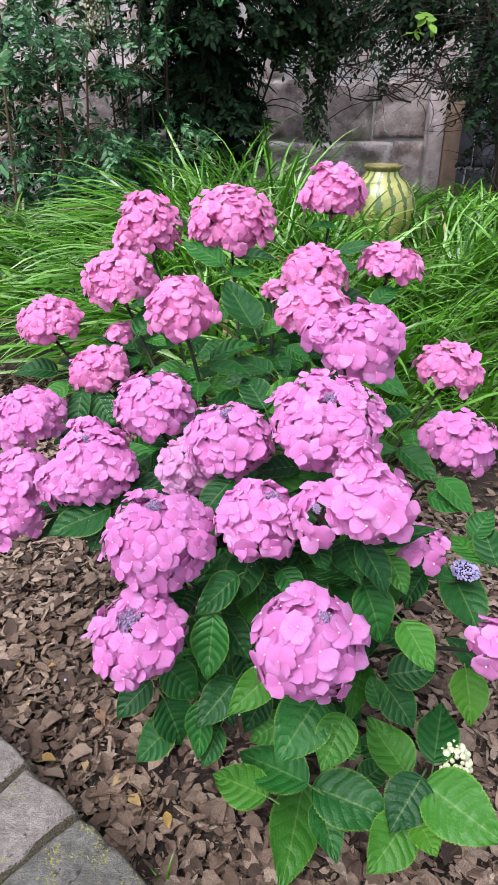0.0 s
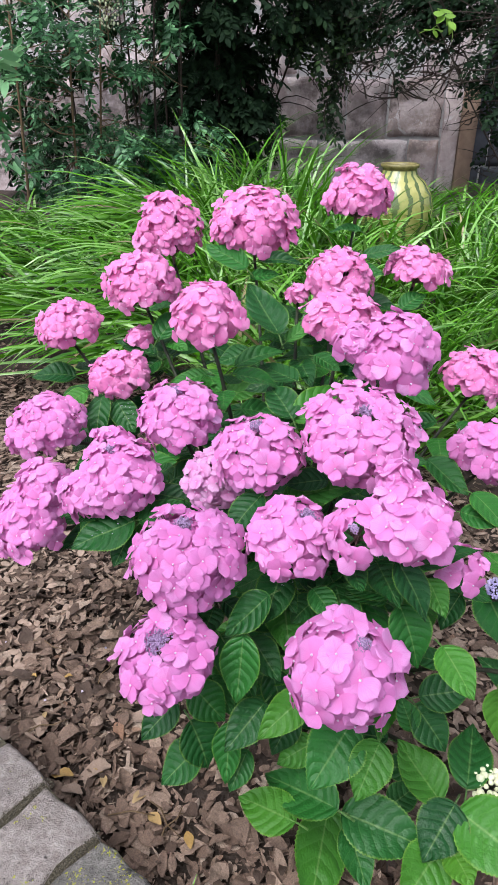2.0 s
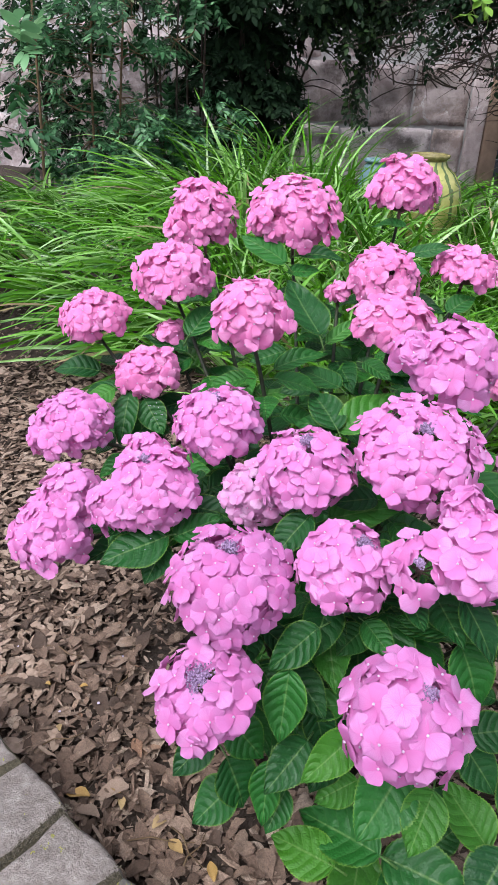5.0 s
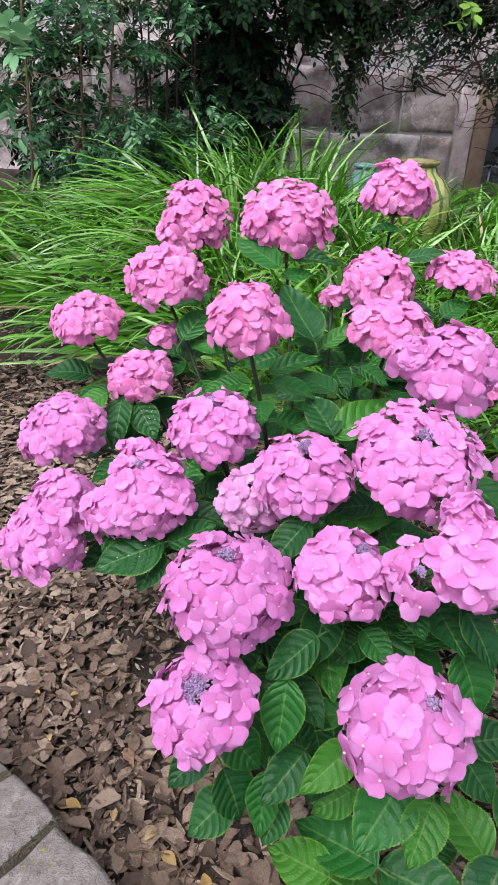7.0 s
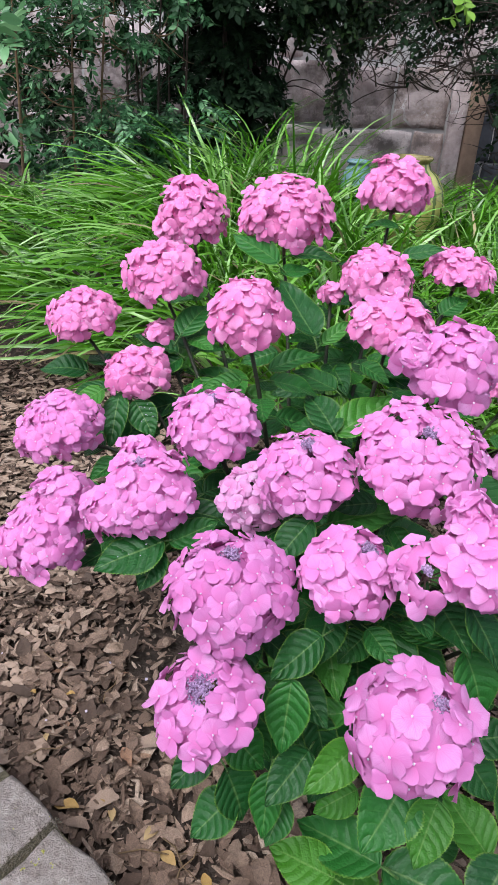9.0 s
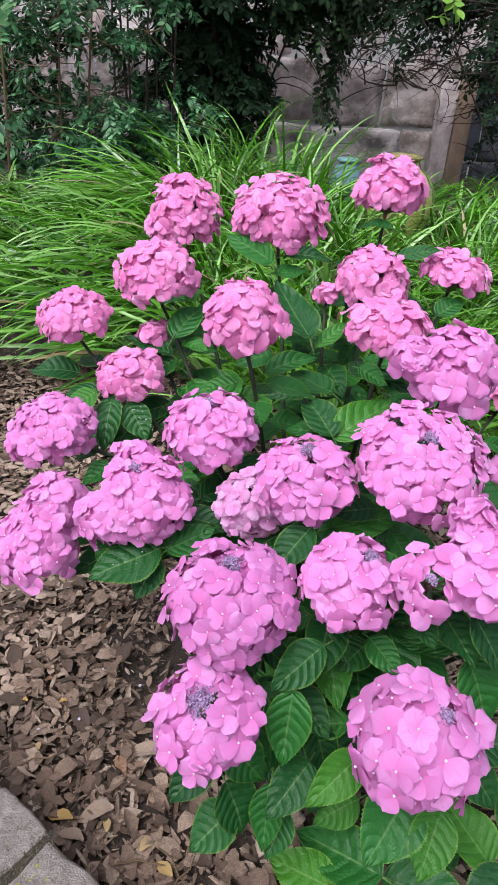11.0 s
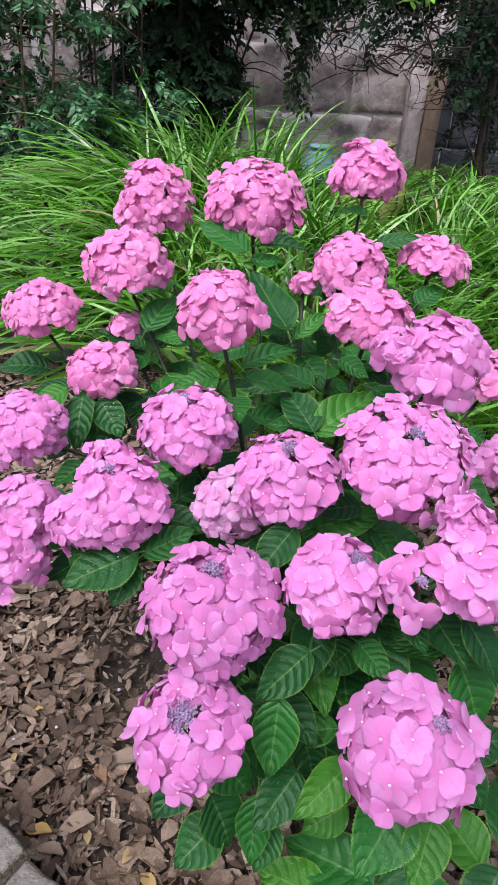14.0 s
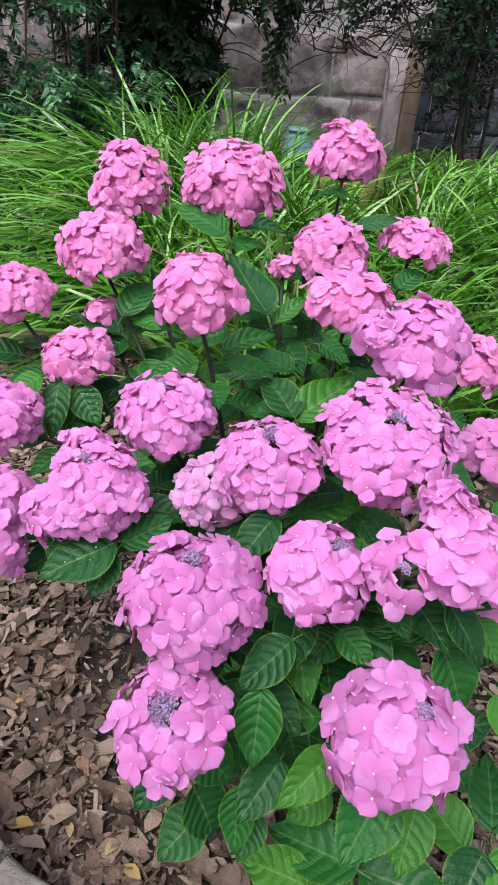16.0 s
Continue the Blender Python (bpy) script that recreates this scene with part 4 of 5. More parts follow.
def spray(seed, n, L, leaf_len, width):
    """A leafy spray along local y: a thin rachis with paired leaflets."""
    r = random.Random(seed)
    parts, mats = [tube([(0, 0, 0), (0, L * 0.5, 0.01), (0, L, -0.03)], [0.0022, 0.0018, 0.001], 3, False)], [np.eye(4)]
    for k in range(n):
        u = 0.2 + 0.8 * (k // 2) / max(1, (n // 2))
        side = -1 if k % 2 else 1
        s = leaf_len * r.uniform(0.75, 1.2)
        ang = -side * r.uniform(35, 70) if k < n - 1 else 0
        m = pose(0, L * u, -0.03 * u, r.uniform(-25, 10), r.uniform(-20, 20), ang) @ Matrix.Diagonal((s, s, s, 1))
        parts.append(leaflet(seed * 31 + k, 1.0, width))
        mats.append(np4(m))
    return merge(parts, mats)


NANDINA = [spray(i, 13, 0.17, 0.050, 0.42) for i in range(6)]
DARK = [spray(40 + i, 13, 0.16, 0.055, 0.48) for i in range(6)]
VINE = [spray(80 + i, 7, 0.14, 0.040, 0.62) for i in range(6)]


def shrub(name, label, seed, stems, crown, count, sprays, leaf_mat, wood, droop=0.3, thick=0.011, twigs=0, hang=False):
    """stems: foot and top of each cane; crown: centre and half sizes of the leafy volumes, several of them."""
    r = random.Random(seed)
    sh = tagged(new(name), label, "shrub")
    x0, y0 = stems[0][0], stems[0][1]
    z0 = ground_z(x0, y0)
    sh.location = (x0, y0, z0)
    inv = np.eye(4)
    inv[:3, 3] = (-x0, -y0, -z0)
    tops = []
    for fx, fy, tx, ty, tz in stems:
        a, b = np.array([fx, fy, ground_z(fx, fy) - 0.03]), np.array([tx, ty, tz])
        mid = (a + b) / 2 + np.array([r.uniform(-0.08, 0.08), r.uniform(-0.08, 0.08), 0])
        pts = bez(a, mid, b, 8)
        tops += pts[2:]
        child("trunk", mesh_of("trunk", [tube(pts, list(np.linspace(thick, thick * 0.45, 8)), 6)], [inv], material=wood), sh)
    limbs, tp, ms = [], [], []
    for (cx, cy, cz, hx, hy, hz), n in zip(crown, count):
        for k in range(n):
            d = np.array([r.gauss(0, 1), r.gauss(0, 1), r.gauss(0, 1)])
            d /= np.linalg.norm(d)
            q = r.random() ** 0.45
            p = np.array([cx, cy, cz]) + d * q * np.array([hx, hy, hz])
            p += 0.10 * np.array([noise.noise(p * 2.1), noise.noise(p * 2.1 + 9), noise.noise(p * 2.1 + 17)])
            near = min(tops, key=lambda t: float(np.linalg.norm(t - p)))
            if k % 8 == 0:
                limbs.append(tube(bez(near, (near + p) / 2 + np.array([0, 0, 0.06 if not hang else 0.15]), p, 5), [thick * 0.42, thick * 0.36, thick * 0.3, thick * 0.2, thick * 0.12], 4, False))
            out = p - near
            out = out / (np.linalg.norm(out) + 1e-6) + np.array([r.uniform(-0.7, 0.7), r.uniform(-0.8, 0.4), -droop + r.uniform(-0.3, 0.3)])
            s = r.uniform(0.7, 1.25)
            tp.append(sprays[r.randrange(len(sprays))])
            ms.append(inv @ frame_to(p, out, [r.uniform(-0.4, 0.4), r.uniform(-0.6, 0.2), 1], s, s, s))
    for k in range(twigs):
        cx, cy, cz, hx, hy, hz = crown[r.randrange(len(crown))]
        a = np.array([cx + r.uniform(-hx, hx), cy + r.uniform(-hy, hy), cz + r.uniform(-hz, hz)])
        ang, w0 = r.uniform(0, 6.28), r.choice((0.0025, 0.003, 0.004, 0.006))
        b = a + np.array([math.cos(ang) * r.uniform(0.10, 0.42), r.uniform(-0.15, 0.15), math.sin(ang) * r.uniform(0.06, 0.26)])
        limbs.append(tube(bez(a, (a + b) / 2 + np.array([r.uniform(-0.1, 0.1), 0, r.uniform(-0.1, 0.1)]), b, 5), [w0 * q for q in (1.0, 0.9, 0.75, 0.55, 0.3)], 4, False))
    tagged(child("branchwork", mesh_of("branchwork", limbs, [inv] * len(limbs), material=wood), sh), kind="stuff")
    child("crown", mesh_of("crown", tp, ms, material=leaf_mat), sh)
    return sh


nandina = shrub("nandina_shrub", "airy nandina with blue-green leaflets on thin tan canes", 1,
      [(-1.25, 4.75, -1.18, 4.8, 1.9), (-1.56, 4.6, -1.50, 4.6, 2.1), (-1.15, 4.9, -1.0, 4.9, 2.0)],
      [(-1.35, 4.8, 1.75, 0.55, 0.35, 0.40), (-1.20, 4.85, 0.92, 0.50, 0.3, 0.24), (-1.45, 4.85, 1.3, 0.25, 0.3, 0.3), (-1.0, 5.0, 1.45, 0.30, 0.2, 0.12)], (125, 130, 50, 44), NANDINA, M_NANDINA, M_CANE, twigs=70)


def flower_panicle(parent, x, y, z, r):
    """A loose upright panicle of tiny cream buds at the top of a cane."""
    rr = random.Random(61)
    o = np.array(parent.location)
    buds, rays = [], []
    for k in range(90):
        p = np.array([x + rr.gauss(0, r * 0.5), y + rr.gauss(0, r * 0.4), z + rr.uniform(-1.4, 1.4) * r]) - o
        s = rr.uniform(0.005, 0.009)
        buds.append(frame_to(p, [1, 0, 0], [0, 0, 1], s, s, s))
        if k % 3 == 0:
            rays.append(tube([np.array([x, y, p[2] + o[2] - r * 0.5]) - o, p], [0.0022, 0.0014], 4, False))
    rays.append(tube([np.array([x, y, z - 2.2 * r]) - o, np.array([x, y, z + 1.3 * r]) - o], [0.004, 0.002], 5))
    flower = child("flower_panicle", mesh_of("flower_panicle", [ball(1.0, 4, 6)] * len(buds), buds, material=M_BUDWHITE), parent, "loose panicle of tiny cream flower buds")
    tagged(flower, kind="stuff")
    child("flower_stalk", mesh_of("flower_stalk", rays, [np.eye(4)] * len(rays), material=M_CANE), flower)


flower_panicle(nandina, -0.96, 4.75, 1.748, 0.085)
shrub("nandina_shrub", "leafy nandina beside the grass with large pale leaves", 2,
      [(-1.95, 4.1, -1.75, 4.05, 1.7), (-2.0, 4.2, -2.0, 4.2, 1.9)],
      [(-1.75, 4.1, 1.35, 0.35, 0.3, 0.5), (-1.65, 4.1, 1.0, 0.2, 0.25, 0.2)], (20, 6), [spray(20 + i, 9, 0.20, 0.085, 0.42) for i in range(4)], M_NANDINA, M_CANE)
shrub("nandina_shrub", "dark green nandina thicket in front of the wall", 3,
      [(-0.75, 5.1, -0.7, 5.1, 2.0), (-0.85, 5.2, -0.95, 5.2, 2.2), (-0.6, 5.2, -0.55, 5.2, 2.3), (-0.98, 5.5, -0.99, 5.5, 2.3), (-0.88, 5.45, -0.90, 5.5, 2.2), (-0.74, 5.5, -0.78, 5.5, 2.3), (-0.66, 5.5, -0.62, 5.5, 2.3)],
      [(-0.70, 5.1, 0.98, 0.5, 0.3, 0.24), (-0.7, 5.2, 1.95, 0.5, 0.35, 0.45)], (120, 140), NANDINA, M_NANDINA, M_TWIG)
# Topmost crown volume is unseen, added to block sky light from the wall.
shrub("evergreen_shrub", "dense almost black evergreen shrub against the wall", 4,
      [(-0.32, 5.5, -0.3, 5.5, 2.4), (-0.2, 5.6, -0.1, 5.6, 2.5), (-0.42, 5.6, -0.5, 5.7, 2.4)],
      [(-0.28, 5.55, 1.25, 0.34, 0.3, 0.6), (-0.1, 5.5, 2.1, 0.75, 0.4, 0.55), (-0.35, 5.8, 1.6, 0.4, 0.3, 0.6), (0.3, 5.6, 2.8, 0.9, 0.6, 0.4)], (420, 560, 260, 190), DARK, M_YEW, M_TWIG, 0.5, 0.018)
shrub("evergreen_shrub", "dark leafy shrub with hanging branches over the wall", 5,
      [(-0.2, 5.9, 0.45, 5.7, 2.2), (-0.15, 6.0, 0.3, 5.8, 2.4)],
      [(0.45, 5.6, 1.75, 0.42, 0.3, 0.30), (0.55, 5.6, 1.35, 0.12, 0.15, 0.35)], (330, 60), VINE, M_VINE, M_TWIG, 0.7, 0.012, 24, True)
# Added behind the nandina to darken what shows of the wall.
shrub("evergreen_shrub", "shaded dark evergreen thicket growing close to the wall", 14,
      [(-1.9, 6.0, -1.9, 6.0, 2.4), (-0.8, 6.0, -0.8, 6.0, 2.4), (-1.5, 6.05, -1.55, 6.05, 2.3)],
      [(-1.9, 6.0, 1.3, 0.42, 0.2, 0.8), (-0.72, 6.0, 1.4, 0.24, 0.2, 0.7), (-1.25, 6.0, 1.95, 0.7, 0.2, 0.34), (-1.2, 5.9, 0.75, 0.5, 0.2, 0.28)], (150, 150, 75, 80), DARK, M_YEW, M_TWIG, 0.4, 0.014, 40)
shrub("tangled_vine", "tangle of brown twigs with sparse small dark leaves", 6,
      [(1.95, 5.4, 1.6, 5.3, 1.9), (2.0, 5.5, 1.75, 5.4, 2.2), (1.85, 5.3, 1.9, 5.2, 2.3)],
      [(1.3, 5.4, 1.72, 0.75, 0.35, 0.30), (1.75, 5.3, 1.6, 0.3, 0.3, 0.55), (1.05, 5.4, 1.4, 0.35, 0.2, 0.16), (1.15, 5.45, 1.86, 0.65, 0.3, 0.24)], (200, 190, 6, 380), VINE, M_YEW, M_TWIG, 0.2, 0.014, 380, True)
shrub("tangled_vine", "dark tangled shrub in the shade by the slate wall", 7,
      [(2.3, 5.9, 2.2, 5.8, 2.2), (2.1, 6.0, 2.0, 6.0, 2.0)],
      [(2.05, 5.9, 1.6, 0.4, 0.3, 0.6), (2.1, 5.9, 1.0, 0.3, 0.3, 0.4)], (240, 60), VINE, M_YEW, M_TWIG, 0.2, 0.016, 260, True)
shrub("young_sapling", "thin twig with a few fresh yellow-green leaves", 8,
      [(1.98, 5.15, 1.00, 4.85, 1.78)],
      [(1.00, 4.8, 1.70, 0.20, 0.08, 0.10)], (3,), [spray(60 + i, 5, 0.10, 0.070, 0.66) for i in range(3)], M_FRESH, M_TWIG, 0.1, 0.007)

shrub("young_sapling", "slender shoot with a few broad pale green leaves", 9,
      [(-1.98, 4.02, -1.50, 4.0, 1.32)],
      [(-1.42, 3.98, 1.36, 0.06, 0.04, 0.05)], (3,), [spray(200 + i, 7, 0.15, 0.12, 0.46) for i in range(3)], M_SHOOT, M_CANE, 0.2, 0.006)


# ---- stones of the raised path ----
def build_path():
    far, near, w = -4.2, 3.2, 1.35
    a, b = EDGE_A + EDGE_D * far + EDGE_N * 0.010, EDGE_A + EDGE_D * near + EDGE_N * 0.010
    c, d = b + EDGE_N * w, a + EDGE_N * w
    base_v = [(p[0], p[1], z) for z in (-0.1, PATH_TOP - 0.007) for p in (a, b, c, d)]
    t = Tpl(base_v, [(3, 2, 1, 0), (4, 5, 6, 7), (0, 1, 5, 4), (1, 2, 6, 5), (2, 3, 7, 6), (3, 0, 4, 7)])
    pv = new("pavement", mesh_of("pavement", [t], ident(), material=M_MOSS, smooth=False))
    tagged(pv, "raised path of worn grey stone setts with gritty mossy joints", "pavement", kind="structure")
    ang = math.degrees(math.atan2(EDGE_N[1], EDGE_N[0]))
    for j in range(4):
        cuts = [-0.045, 0.103, 0.252, 0.452] if j == 0 else [R.uniform(0.0, 0.1), 0.22]
        while cuts[-1] < near:
            cuts.append(cuts[-1] + R.uniform(0.14, 0.20))
        while cuts[0] > far:
            cuts.insert(0, cuts[0] - R.uniform(0.14, 0.20))
        for k, (s0, s1) in enumerate(zip(cuts, cuts[1:])):
            dark = (abs(s0 - 0.252) < 0.01 or R.random() < 0.4) and not (j == 0 and -0.06 < s0 < 0.11)
            me = mesh_of("sett", [rounded_slab(0.318, s1 - s0 - 0.008, 0.07, 0.012, 500 + k + 97 * j, 0.006)], ident(), material=M_SETT_DARK if dark else M_SETT)
            q = EDGE_A + EDGE_D * ((s0 + s1) / 2) + EDGE_N * (0.162 + j * 0.328 + R.uniform(-0.003, 0.003))
            child("sett", me, pv).matrix_basis = pose(q[0], q[1], PATH_TOP + R.uniform(-0.002, 0.003), R.uniform(-0.5, 0.5), R.uniform(-0.5, 0.5), ang + R.uniform(-0.6, 0.6))
    rr, grit = random.Random(88), []
    for k in range(2600):
        s = rr.choice((0.103, 0.252, 0.452)) + rr.gauss(0, 0.006)
        q = EDGE_A + EDGE_D * s + EDGE_N * rr.uniform(0.0, 0.33)
        z = rr.uniform(0.0006, 0.0019)
        grit.append(np4(pose(q[0], q[1], PATH_TOP - 0.005 + rr.uniform(0, 0.003), rr.uniform(0, 90), rr.uniform(0, 90), 0) @ Matrix.Diagonal((z, z, z * 0.7, 1))))
    tagged(child("grit", mesh_of("grit", [ball(1.0, 3, 5)] * len(grit), grit, material=M_GRIT), pv, "coarse grit in the joints"), kind="stuff")


build_path()


# ---- bark mulch ----
def chip_tpl(seed):
    """A thin flake of bark, 1 long, cupped and ragged at the rim."""
    r = random.Random(seed)
    n = r.randint(8, 10)
    L, W, T = r.uniform(0.8, 1.15), (r.uniform(0.12, 0.32) if seed % 2 else r.uniform(0.34, 0.62)), r.uniform(0.020, 0.05)
    ring = []
    for k in range(n):
        a = 2 * math.pi * k / n + r.uniform(-0.28, 0.28)
        q = r.uniform(0.84, 1.10)
        ring.append((0.5 * W * math.cos(a) * q, 0.5 * L * math.sin(a) * q))
    warp, bow = r.uniform(-0.45, 0.45), r.uniform(-0.35, 0.35)
    v = [(x, y, -T / 2 + warp * x * y + bow * x * x) for x, y in ring] + [(x * 0.95, y * 0.96, T / 2 + warp * x * y + bow * x * x + r.uniform(-0.02, 0.02)) for x, y in ring]
    v.append((0, 0, T / 2 + r.uniform(-0.02, 0.03)))
    f = [(k, (k + 1) % n, n + (k + 1) % n, n + k) for k in range(n)] + [(n + k, n + (k + 1) % n, 2 * n) for k in range(n)]
    return Tpl(v, f)


CHIPS = [chip_tpl(i) for i in range(24)]


def on_path(x, y):
    return float((np.array([x, y]) - EDGE_A) @ EDGE_N) > -0.02


def build_mulch():
    rr = random.Random(21)
    meshes = [mesh_of("bark_chip", [t], ident(), material=M_CHIP_EACH, smooth=False) for t in CHIPS]
    tp, ms, single = [], [], 0
    for k in range(54000):
        if k < 38000:
            x, y = rr.uniform(-1.6, 0.72), rr.uniform(0.45, 2.8)
        else:
            x, y = (rr.uniform(-1.9, 1.3), rr.uniform(0.25, 3.3)) if k < 50500 else (rr.uniform(-3.2, 3.0), rr.uniform(-0.8, 3.4))
        if on_path(x, y):
            continue
        if math.hypot((x - 0.05) / 0.42, (y - 1.22) / 0.42) < 1 and rr.random() < 0.6:
            continue
        # Fewer chips in this patch; bare dark soil carries shade as well as damp.
        if math.hypot((x + 0.27) / 0.15, (y - 1.44) / 0.24) < 1 + 0.5 * noise.noise((x * 9, y * 9, 0)) and rr.random() < 0.35:
            continue
        q = rr.random()
        s = rr.uniform(0.016, 0.036) if q < 0.52 else (rr.uniform(0.036, 0.062) if q < 0.64 else rr.uniform(0.005, 0.015))
        z = ground_z(x, y) + rr.uniform(-0.002, 0.020)
        m = pose(x, y, z, rr.gauss(0, 14), rr.gauss(0, 15), rr.uniform(0, 360)) @ Matrix.Diagonal((s, s, s, 1))
        i = rr.randrange(24)
        if single < 300 and -0.55 < x < -0.15 and 0.72 < y < 1.15 and z > ground_z(x, y) + 0.008:
            child("bark_chip", meshes[i], ground, "", m)
            single += 1
        else:
            tp.append(CHIPS[i])
            ms.append(np4(m))
    ob = child("bark_mulch", mesh_of("bark_mulch", tp, ms, material=M_CHIP, smooth=False), ground, "loose brown shredded bark mulch")
    tagged(ob, kind="stuff")


build_mulch()


def leaf_litter():
    """Brown leaves breaking down among the bark."""
    rr = random.Random(77)
    kinds = []
    for k in range(8):
        t = leaflet(900 + k, 1.0, rr.uniform(0.34, 0.7))
        t.v[:, :2] += np.array([[rr.uniform(-0.06, 0.06), rr.uniform(-0.09, 0.09)] for q in t.v])
        t.v[:, 2] += rr.uniform(0.05, 0.16) * np.sin(t.v[:, 1] * rr.uniform(3, 6) + k) + rr.uniform(0.0, 0.5) * np.abs(t.v[:, 0])
        kinds.append(t)
    tp, ms = [], []
    for k in range(1900):
        x, y = (rr.uniform(-0.9, 0.5), rr.uniform(0.45, 1.6)) if k < 1300 else (rr.uniform(-1.5, 0.35), rr.uniform(0.45, 2.6))
        # Litter stays off the dark patch that stands for shade and damp.
        if on_path(x, y) or math.hypot((x + 0.27) / 0.15, (y - 1.44) / 0.24) < 1:
            continue
        s = rr.uniform(0.028, 0.062)
        tp.append(kinds[rr.randrange(8)])
        ms.append(np4(pose(x, y, ground_z(x, y) + rr.uniform(0.012, 0.026), rr.gauss(0, 10), rr.gauss(0, 12), rr.uniform(0, 360)) @ Matrix.Diagonal((s, s, s, 1))))
    # Pale flakes added to brighten the drier left side of the bed.
    dry, dms = [], []
    for k in range(1500):
        x, y = rr.gauss(-0.86, 0.24), rr.uniform(1.0, 2.7)
        if x > -0.50 or on_path(x, y):
            continue
        s = rr.uniform(0.020, 0.052)
        dry.append(CHIPS[rr.randrange(24)])
        dms.append(np4(pose(x, y, ground_z(x, y) + rr.uniform(0.016, 0.024), rr.gauss(0, 7), rr.gauss(0, 7), rr.uniform(0, 360)) @ Matrix.Diagonal((s, s, s, 1))))
    # More pale flakes, added to brighten the bed right of the bush.
    for k in range(700):
        x, y = rr.uniform(0.28, 0.95), rr.uniform(0.75, 1.9)
        s = rr.uniform(0.020, 0.050)
        dry.append(CHIPS[rr.randrange(24)])
        dms.append(np4(pose(x, y, ground_z(x, y) + rr.uniform(0.016, 0.024), rr.gauss(0, 7), rr.gauss(0, 7), rr.uniform(0, 360)) @ Matrix.Diagonal((s, s, s, 1))))
    flakes = child("dry_flakes", mesh_of("dry_flakes", dry, dms, material=M_FLAKE, smooth=False), ground, "pale dry flakes of bark that lighten the open bed")
    tagged(flakes, kind="stuff")
    ob = child("leaf_litter", mesh_of("leaf_litter", tp, ms, material=M_CHIP), ground, "brown withered leaf litter among the bark")
    tagged(ob, kind="stuff")


leaf_litter()


# ---- fallen leaves ----
def dead_leaf(x, y, turn, size, brown=False):
    t = leaflet(int(abs(x * 1000)) + 7, 1.0, 0.5)
    t.v[:, 2] += 0.12 * np.sin(t.v[:, 1] * 5) + 0.15 * np.abs(t.v[:, 0])
    ob = new("fallen_leaf", mesh_of("fallen_leaf", [t], ident(), material=M_FLAKE if brown else M_DEAD))
    ob.matrix_basis = pose(x, y, ground_z(x, y) + 0.026, R.uniform(-6, 6), R.uniform(-10, 10), turn) @ Matrix.Diagonal((size, size, size, 1))
    ob.scale = [0.72 * q for q in ob.scale]
    tagged(ob, "dry tan-brown dead leaf lying on the mulch" if brown else "curled yellow-brown dead leaf lying on the mulch", "leaf", "fallen leaves")


for x, y, turn, size in ((-0.577, 1.178, 60, 0.035), (-0.521, 1.058, 20, 0.036), (-0.489, 1.181, 90, 0.034), (-0.361, 0.921, 40, 0.055), 
                         (-0.285, 0.855, -38, 0.060), (-0.222, 0.812, 48, 0.062), (-0.160, 0.765, 15, 0.055), (-0.420, 0.913, 80, 0.070), (-0.352, 0.889, 10, 0.045)):
    dead_leaf(x, y, turn, size)
for x, y, turn, size in ((-0.262, 1.052, 80, 0.105), (-0.392, 0.872, 70, 0.075), (-0.345, 0.935, 100, 0.100)):
    dead_leaf(x, y, turn, size, brown=True)


# ---- small litter ----
def fallen_petals():
    rr = random.Random(3)
    tp, ms = [], []
    for k in range(14):
        x, y = rr.uniform(-0.7, 0.0), rr.uniform(0.75, 1.4)
        if not on_path(x, y):
            s = rr.uniform(0.004, 0.008)
            tp.append(sepal(k))
            ms.append(np4(pose(x, y, ground_z(x, y) + 0.028, rr.uniform(-30, 30), rr.uniform(-30, 30), rr.uniform(0, 360)) @ Matrix.Diagonal((s, s, s, 1))))
    ob = new("fallen_petals", mesh_of("fallen_petals", tp, ms, material=M_FALLEN))
    tagged(ob, "tiny pale petals fallen on the mulch", "petals", kind="stuff")


fallen_petals()


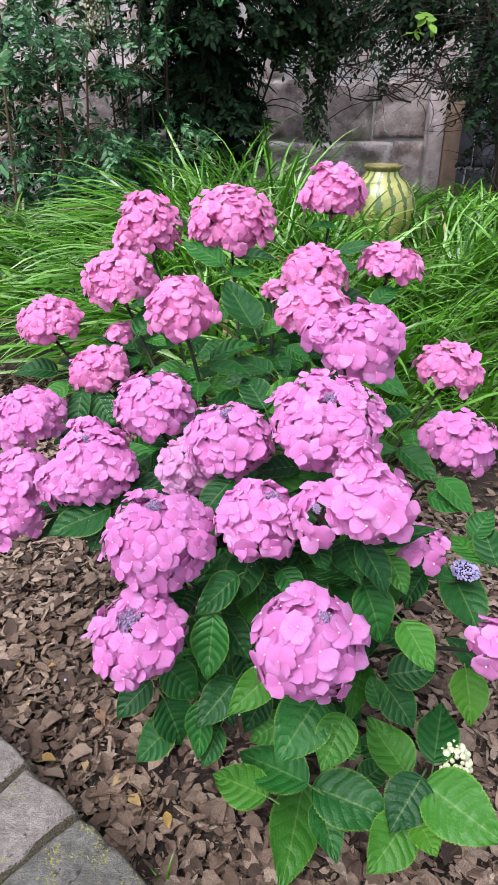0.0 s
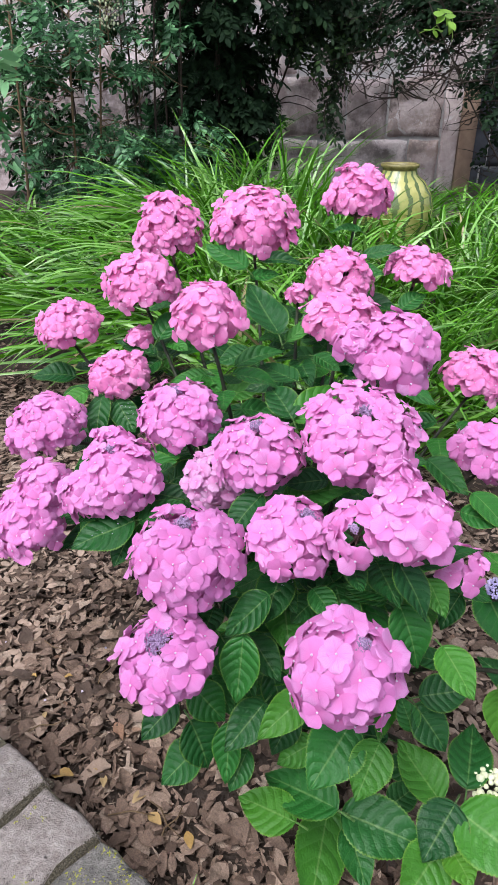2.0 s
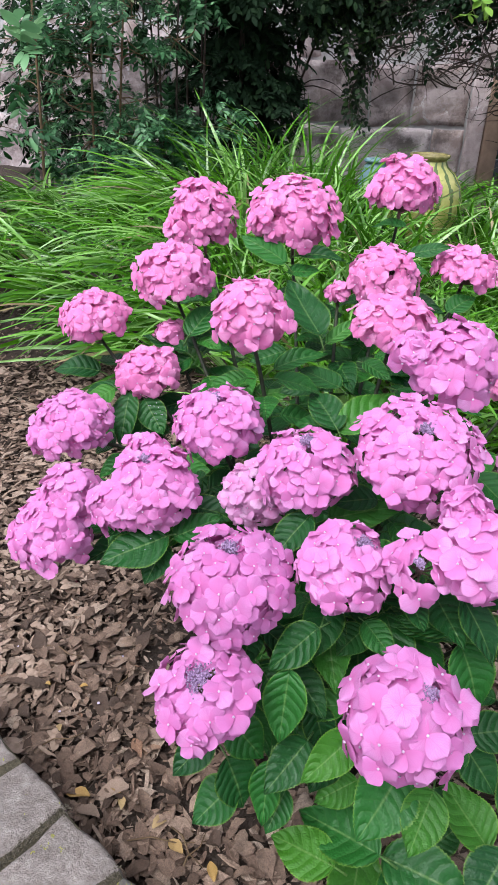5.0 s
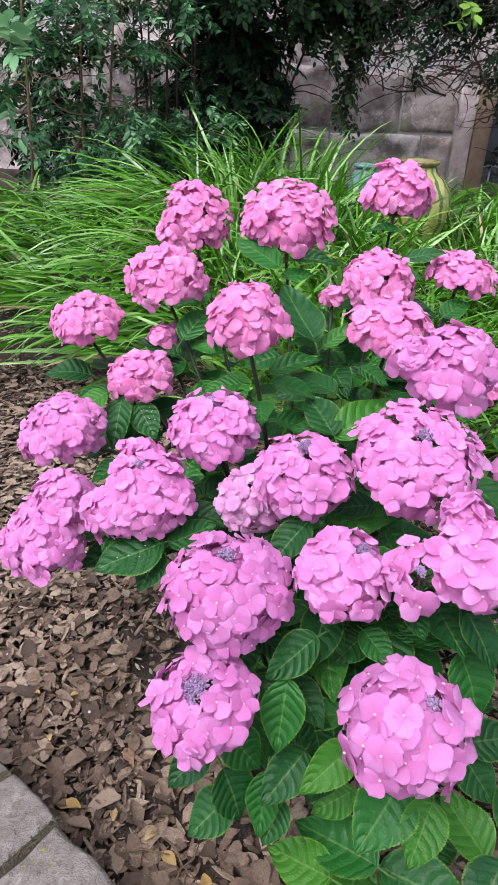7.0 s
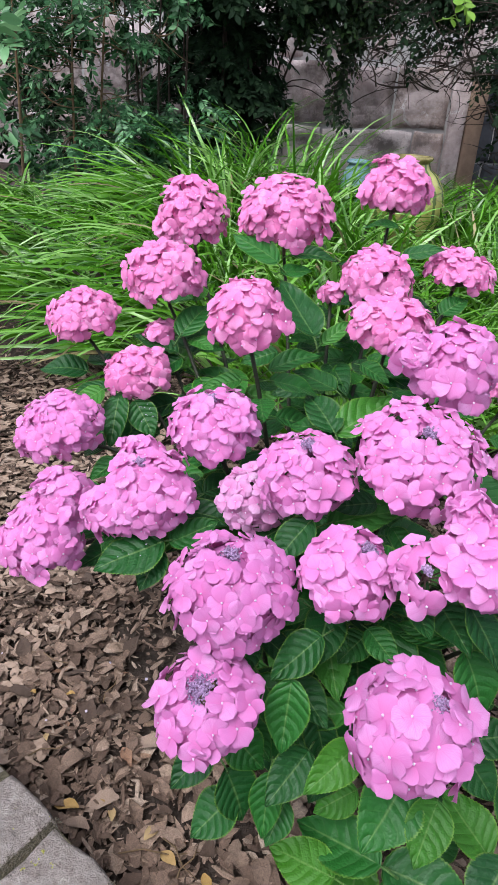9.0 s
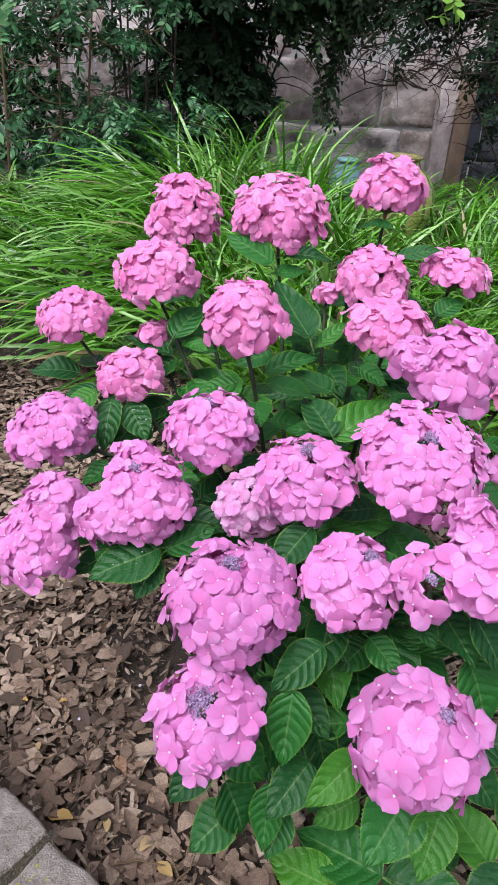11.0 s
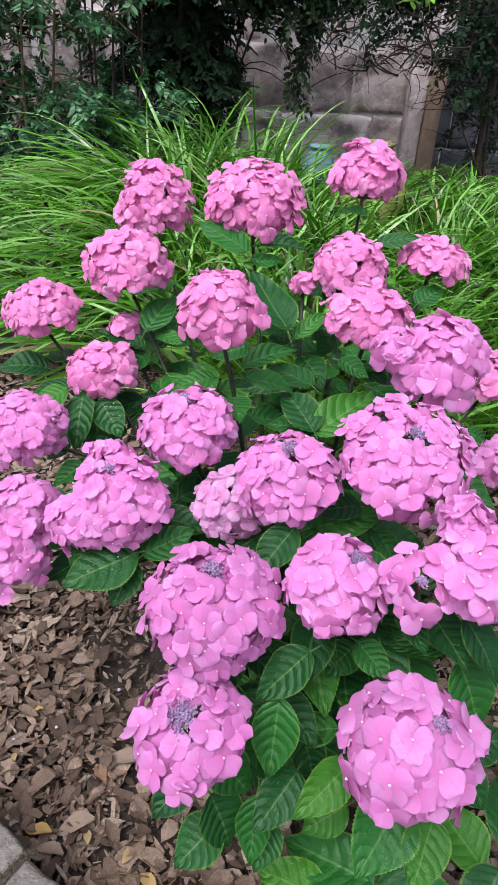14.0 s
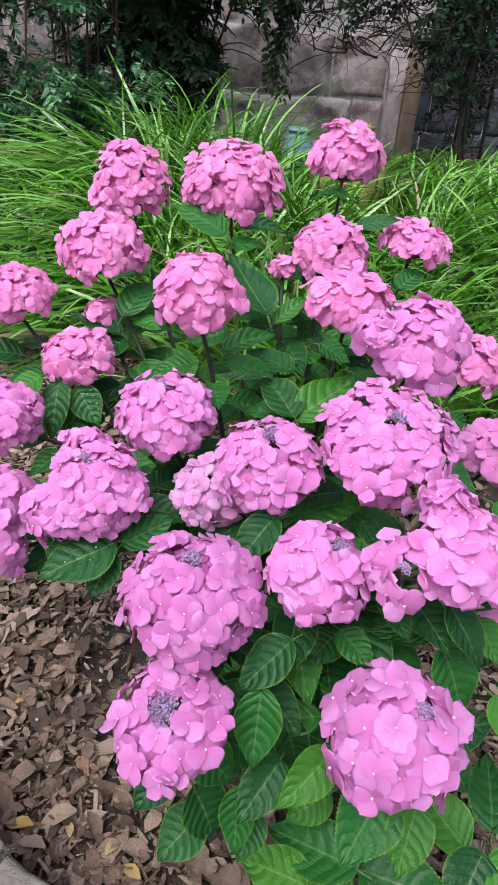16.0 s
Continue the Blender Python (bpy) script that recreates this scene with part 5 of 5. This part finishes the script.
def petals_on_leaf(a, b, width, n):
    """Specks of petal lying on a leaf from its foot a to its tip b."""
    rr = random.Random(9)
    a, b = np.array(a), np.array(b)
    m0 = frame_to(a, b - a, [0.0, -0.42, 0.9])
    ms = []
    for k in range(n):
        u, w, s = rr.uniform(0.2, 0.8), rr.uniform(-0.3, 0.3), rr.uniform(0.0013, 0.0026)
        p = a + (b - a) * u + m0[:3, 0] * w * width + m0[:3, 2] * 0.009
        ms.append(frame_to(p, [rr.uniform(-1, 1), 1, 0.2], m0[:3, 2], s, s, s))
    ob = new("fallen_petals", mesh_of("fallen_petals", [sepal(k) for k in range(n)], ms, material=M_FALLEN))
    tagged(ob, "specks of lilac petal dropped on a leaf", "petals", kind="stuff")


petals_on_leaf((-0.022, 0.877, 0.599), (0.027, 0.819, 0.579), 0.07, 26)
petals_on_leaf((-0.368, 1.437, 0.653), (-0.323, 1.389, 0.597), 0.07, 16)
petals_on_leaf((-0.262, 0.995, 0.620), (-0.366, 0.953, 0.594), 0.06, 5)


def ground_twig(x, y, turn, length):
    pts = [(0, 0, 0), (length * 0.3, 0.006, 0.004), (length * 0.65, -0.004, 0.003), (length, 0.003, 0)]
    ob = new("twig", mesh_of("twig", [tube(pts, [0.0017, 0.0016, 0.0014, 0.0008], 5)], ident(), material=M_CANE))
    ob.matrix_basis = pose(x, y, ground_z(x, y) + 0.026, 0, R.uniform(-2, 2), turn)
    tagged(ob, "thin dry brown twig lying on the mulch", "twig", "twigs on the mulch")


for x, y, turn, length in ((-0.33, 0.83, 2, 0.15), (-0.25, 0.86, -48, 0.10), (-0.22, 0.78, 60, 0.08), (-0.55, 1.02, 20, 0.09), (-0.42, 1.16, 75, 0.08), (-0.62, 1.30, -20, 0.1)):
    ground_twig(x, y, turn, length)


# ---- a sprout of grass between the path and the bush ----
def sprout(x, y, n, length):
    rr = random.Random(31)
    ms = []
    for k in range(n):
        L = length * rr.uniform(0.6, 1.1)
        ms.append(np4(pose(x + rr.uniform(-0.006, 0.006), y + rr.uniform(-0.006, 0.006), ground_z(x, y), 0, 0, rr.uniform(0, 360)) @ pose(0, 0, 0, -rr.uniform(10, 45), 0, 0) @ Matrix.Diagonal((0.22, L, L, 1))))
    ob = new("grass_sprout", mesh_of("grass_sprout", [BLADES[k % 30] for k in range(n)], ms, material=M_GRASS))
    tagged(ob, "small green grass sprout growing out of the mulch", "grass")


sprout(-0.155, 0.665, 5, 0.07)
